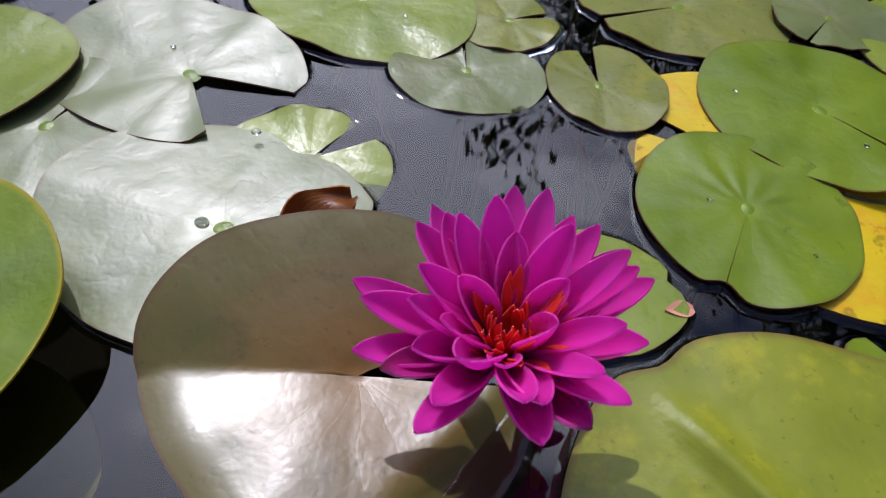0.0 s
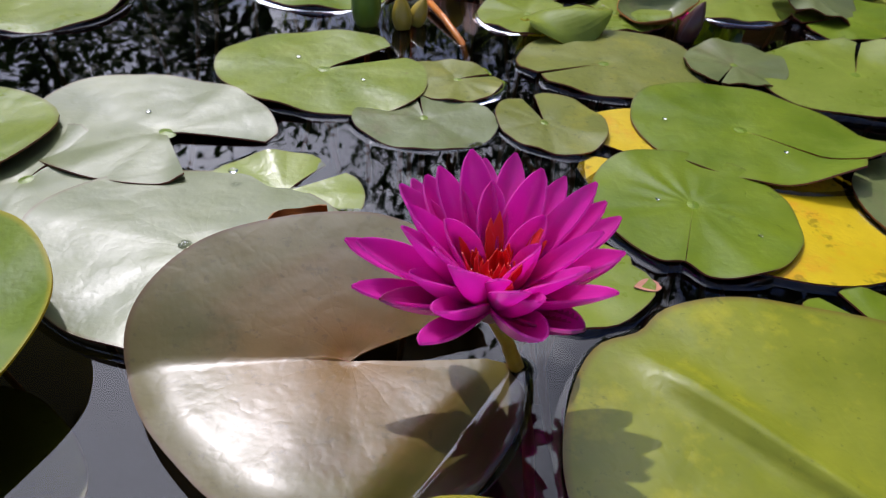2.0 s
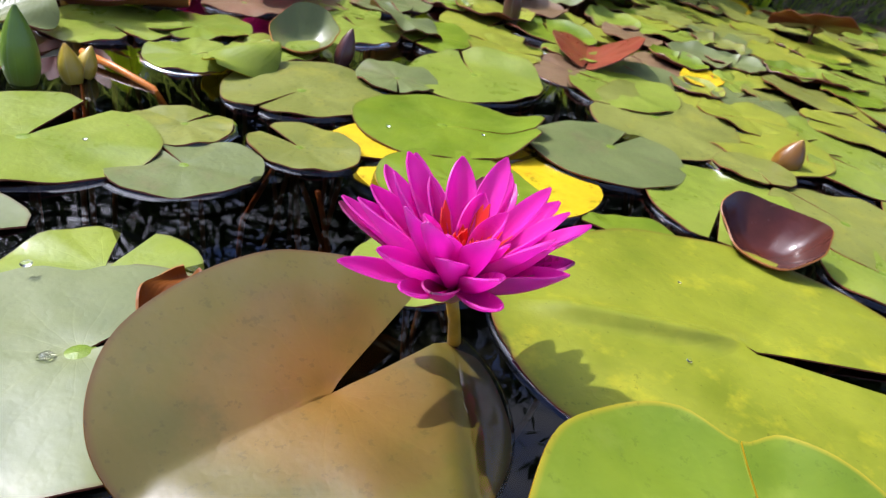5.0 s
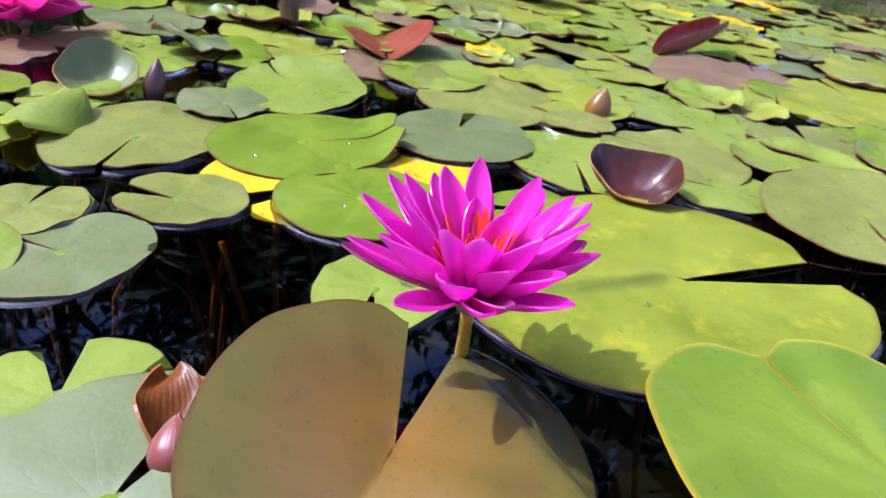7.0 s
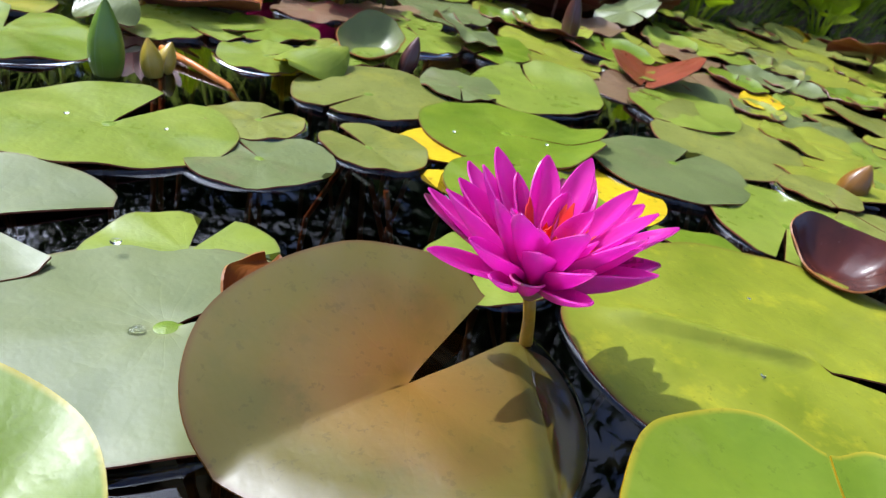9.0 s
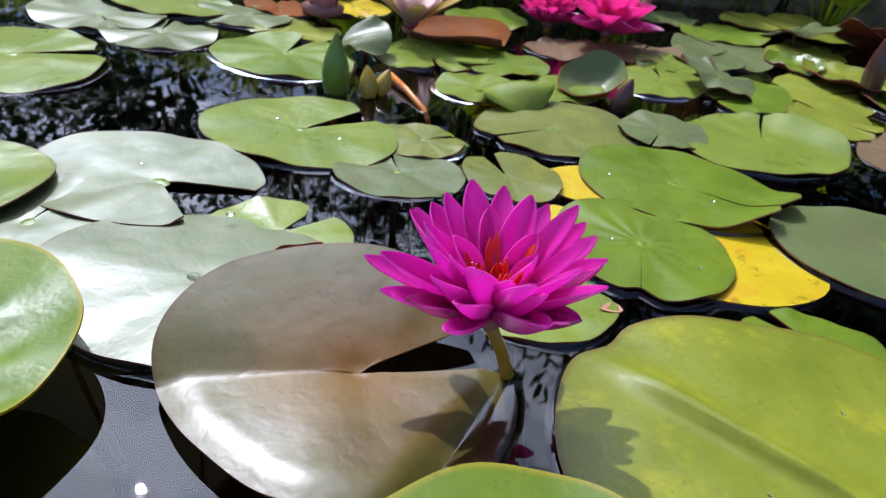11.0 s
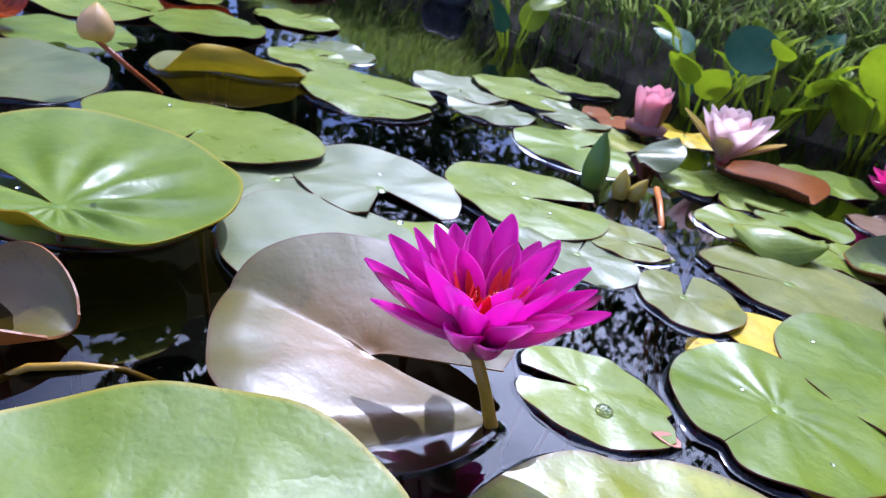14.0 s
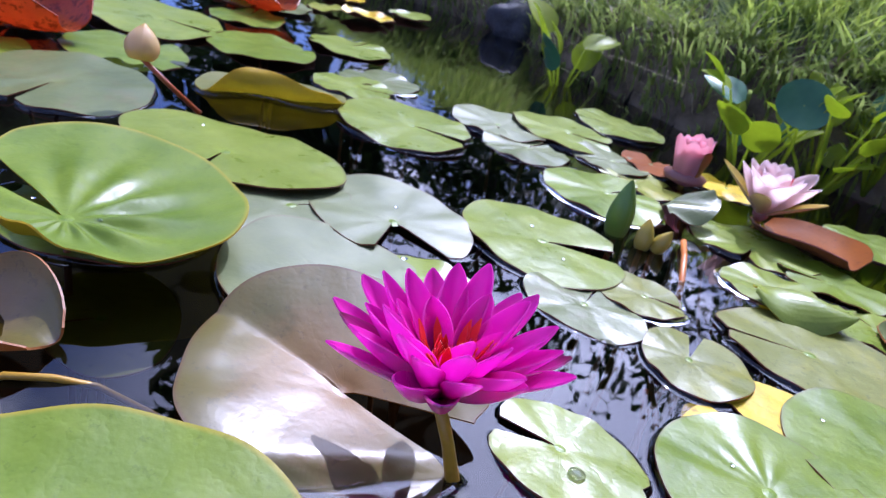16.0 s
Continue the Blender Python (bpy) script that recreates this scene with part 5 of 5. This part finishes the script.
# ---------------------------------------------------------------- trees round the pond
def tree(x, y, height, spread, seed, bare=0.25):
    rng = random.Random(seed)
    z = ground_height(x, y)
    ob = thing("tree", "tall leafy tree with a dark crown behind the bank", "tree", pose(x, y, z - 0.1), "trees round the pond")
    bm = bmesh.new()
    top = Vector((rng.uniform(-0.3, 0.3), rng.uniform(-0.3, 0.3), height * 0.8))
    tube(bm, [Vector((0, 0, 0)), top * 0.3, top * 0.6 + Vector((0.1, 0, 0)), top], [0.05 * height * 0.5, 0.018 * height, 0.012 * height, 0.004 * height], 10)
    limbs = []
    for k in range(11):
        f = rng.uniform(0.25, 0.92)
        a = rng.uniform(0, 6.28)
        b = top * f
        e = b + Vector((math.cos(a), math.sin(a), rng.uniform(0.15, 0.6))) * spread * rng.uniform(0.5, 1.0)
        tube(bm, [b, b.lerp(e, 0.5) + Vector((0, 0, 0.1)), e], [0.008 * height, 0.005 * height, 0.002 * height], 6)
        limbs.append((b, e))
    part("trunk", bm, BARK, ob)
    verts, faces = [], []
    for b, e in limbs:
        for c in range(26):
            t = rng.uniform(0.3, 1.15)
            core = b.lerp(e, t) + Vector((rng.gauss(0, 1), rng.gauss(0, 1), rng.gauss(0, 0.8))) * spread * 0.22
            for q in range(16):
                p = core + Vector((rng.gauss(0, 1), rng.gauss(0, 1), rng.gauss(0, 1))) * spread * 0.085
                s = rng.uniform(0.08, 0.15) if x > 2.8 else rng.uniform(0.05, 0.10)
                u = Vector((rng.gauss(0, 1), rng.gauss(0, 1), rng.gauss(0, 0.5))).normalized() * s
                w = u.orthogonal().normalized() * s * 0.45
                n = len(verts)
                verts += [p - u, p + w, p + u, p - w]
                faces.append((n, n + 1, n + 2, n + 3))
    me = bpy.data.meshes.new("crown")
    me.from_pydata(verts, [], faces)
    me.materials.append(FOLIAGE)
    cr = new("crown", me)
    cr.parent = ob


for k, (x, y, h, s) in enumerate([(-3.4, 6.6, 4.3, 1.5), (-1.2, 7.2, 4.6, 1.6), (0.9, 6.4, 5.0, 1.7), (3.2, 6.2, 5.2, 1.8), (5.4, 4.2, 5.4, 1.8), (7.2, 2.0, 5.6, 1.9),
                                  (7.8, -0.6, 5.4, 1.9), (7.4, -3.2, 5.0, 1.8), (-5.6, 5.0, 3.6, 1.4), (-2.7, 2.9, 3.3, 0.8), (-4.2, 1.4, 2.9, 1.0), (2.0, 9.0, 6.6, 2.0), (-2.5, 10.0, 6.0, 2.0), (6.0, 7.5, 7.0, 2.1), (9.8, 3.5, 7.4, 2.2), (10.2, -2.0, 7.0, 2.2), (4.4, 3.0, 6.4, 1.9), (5.6, 0.9, 6.6, 2.0), (3.6, 4.6, 6.0, 1.8), (5.6, -1.6, 6.2, 1.9)]):
    tree(x, y, h, s, 40 + k)
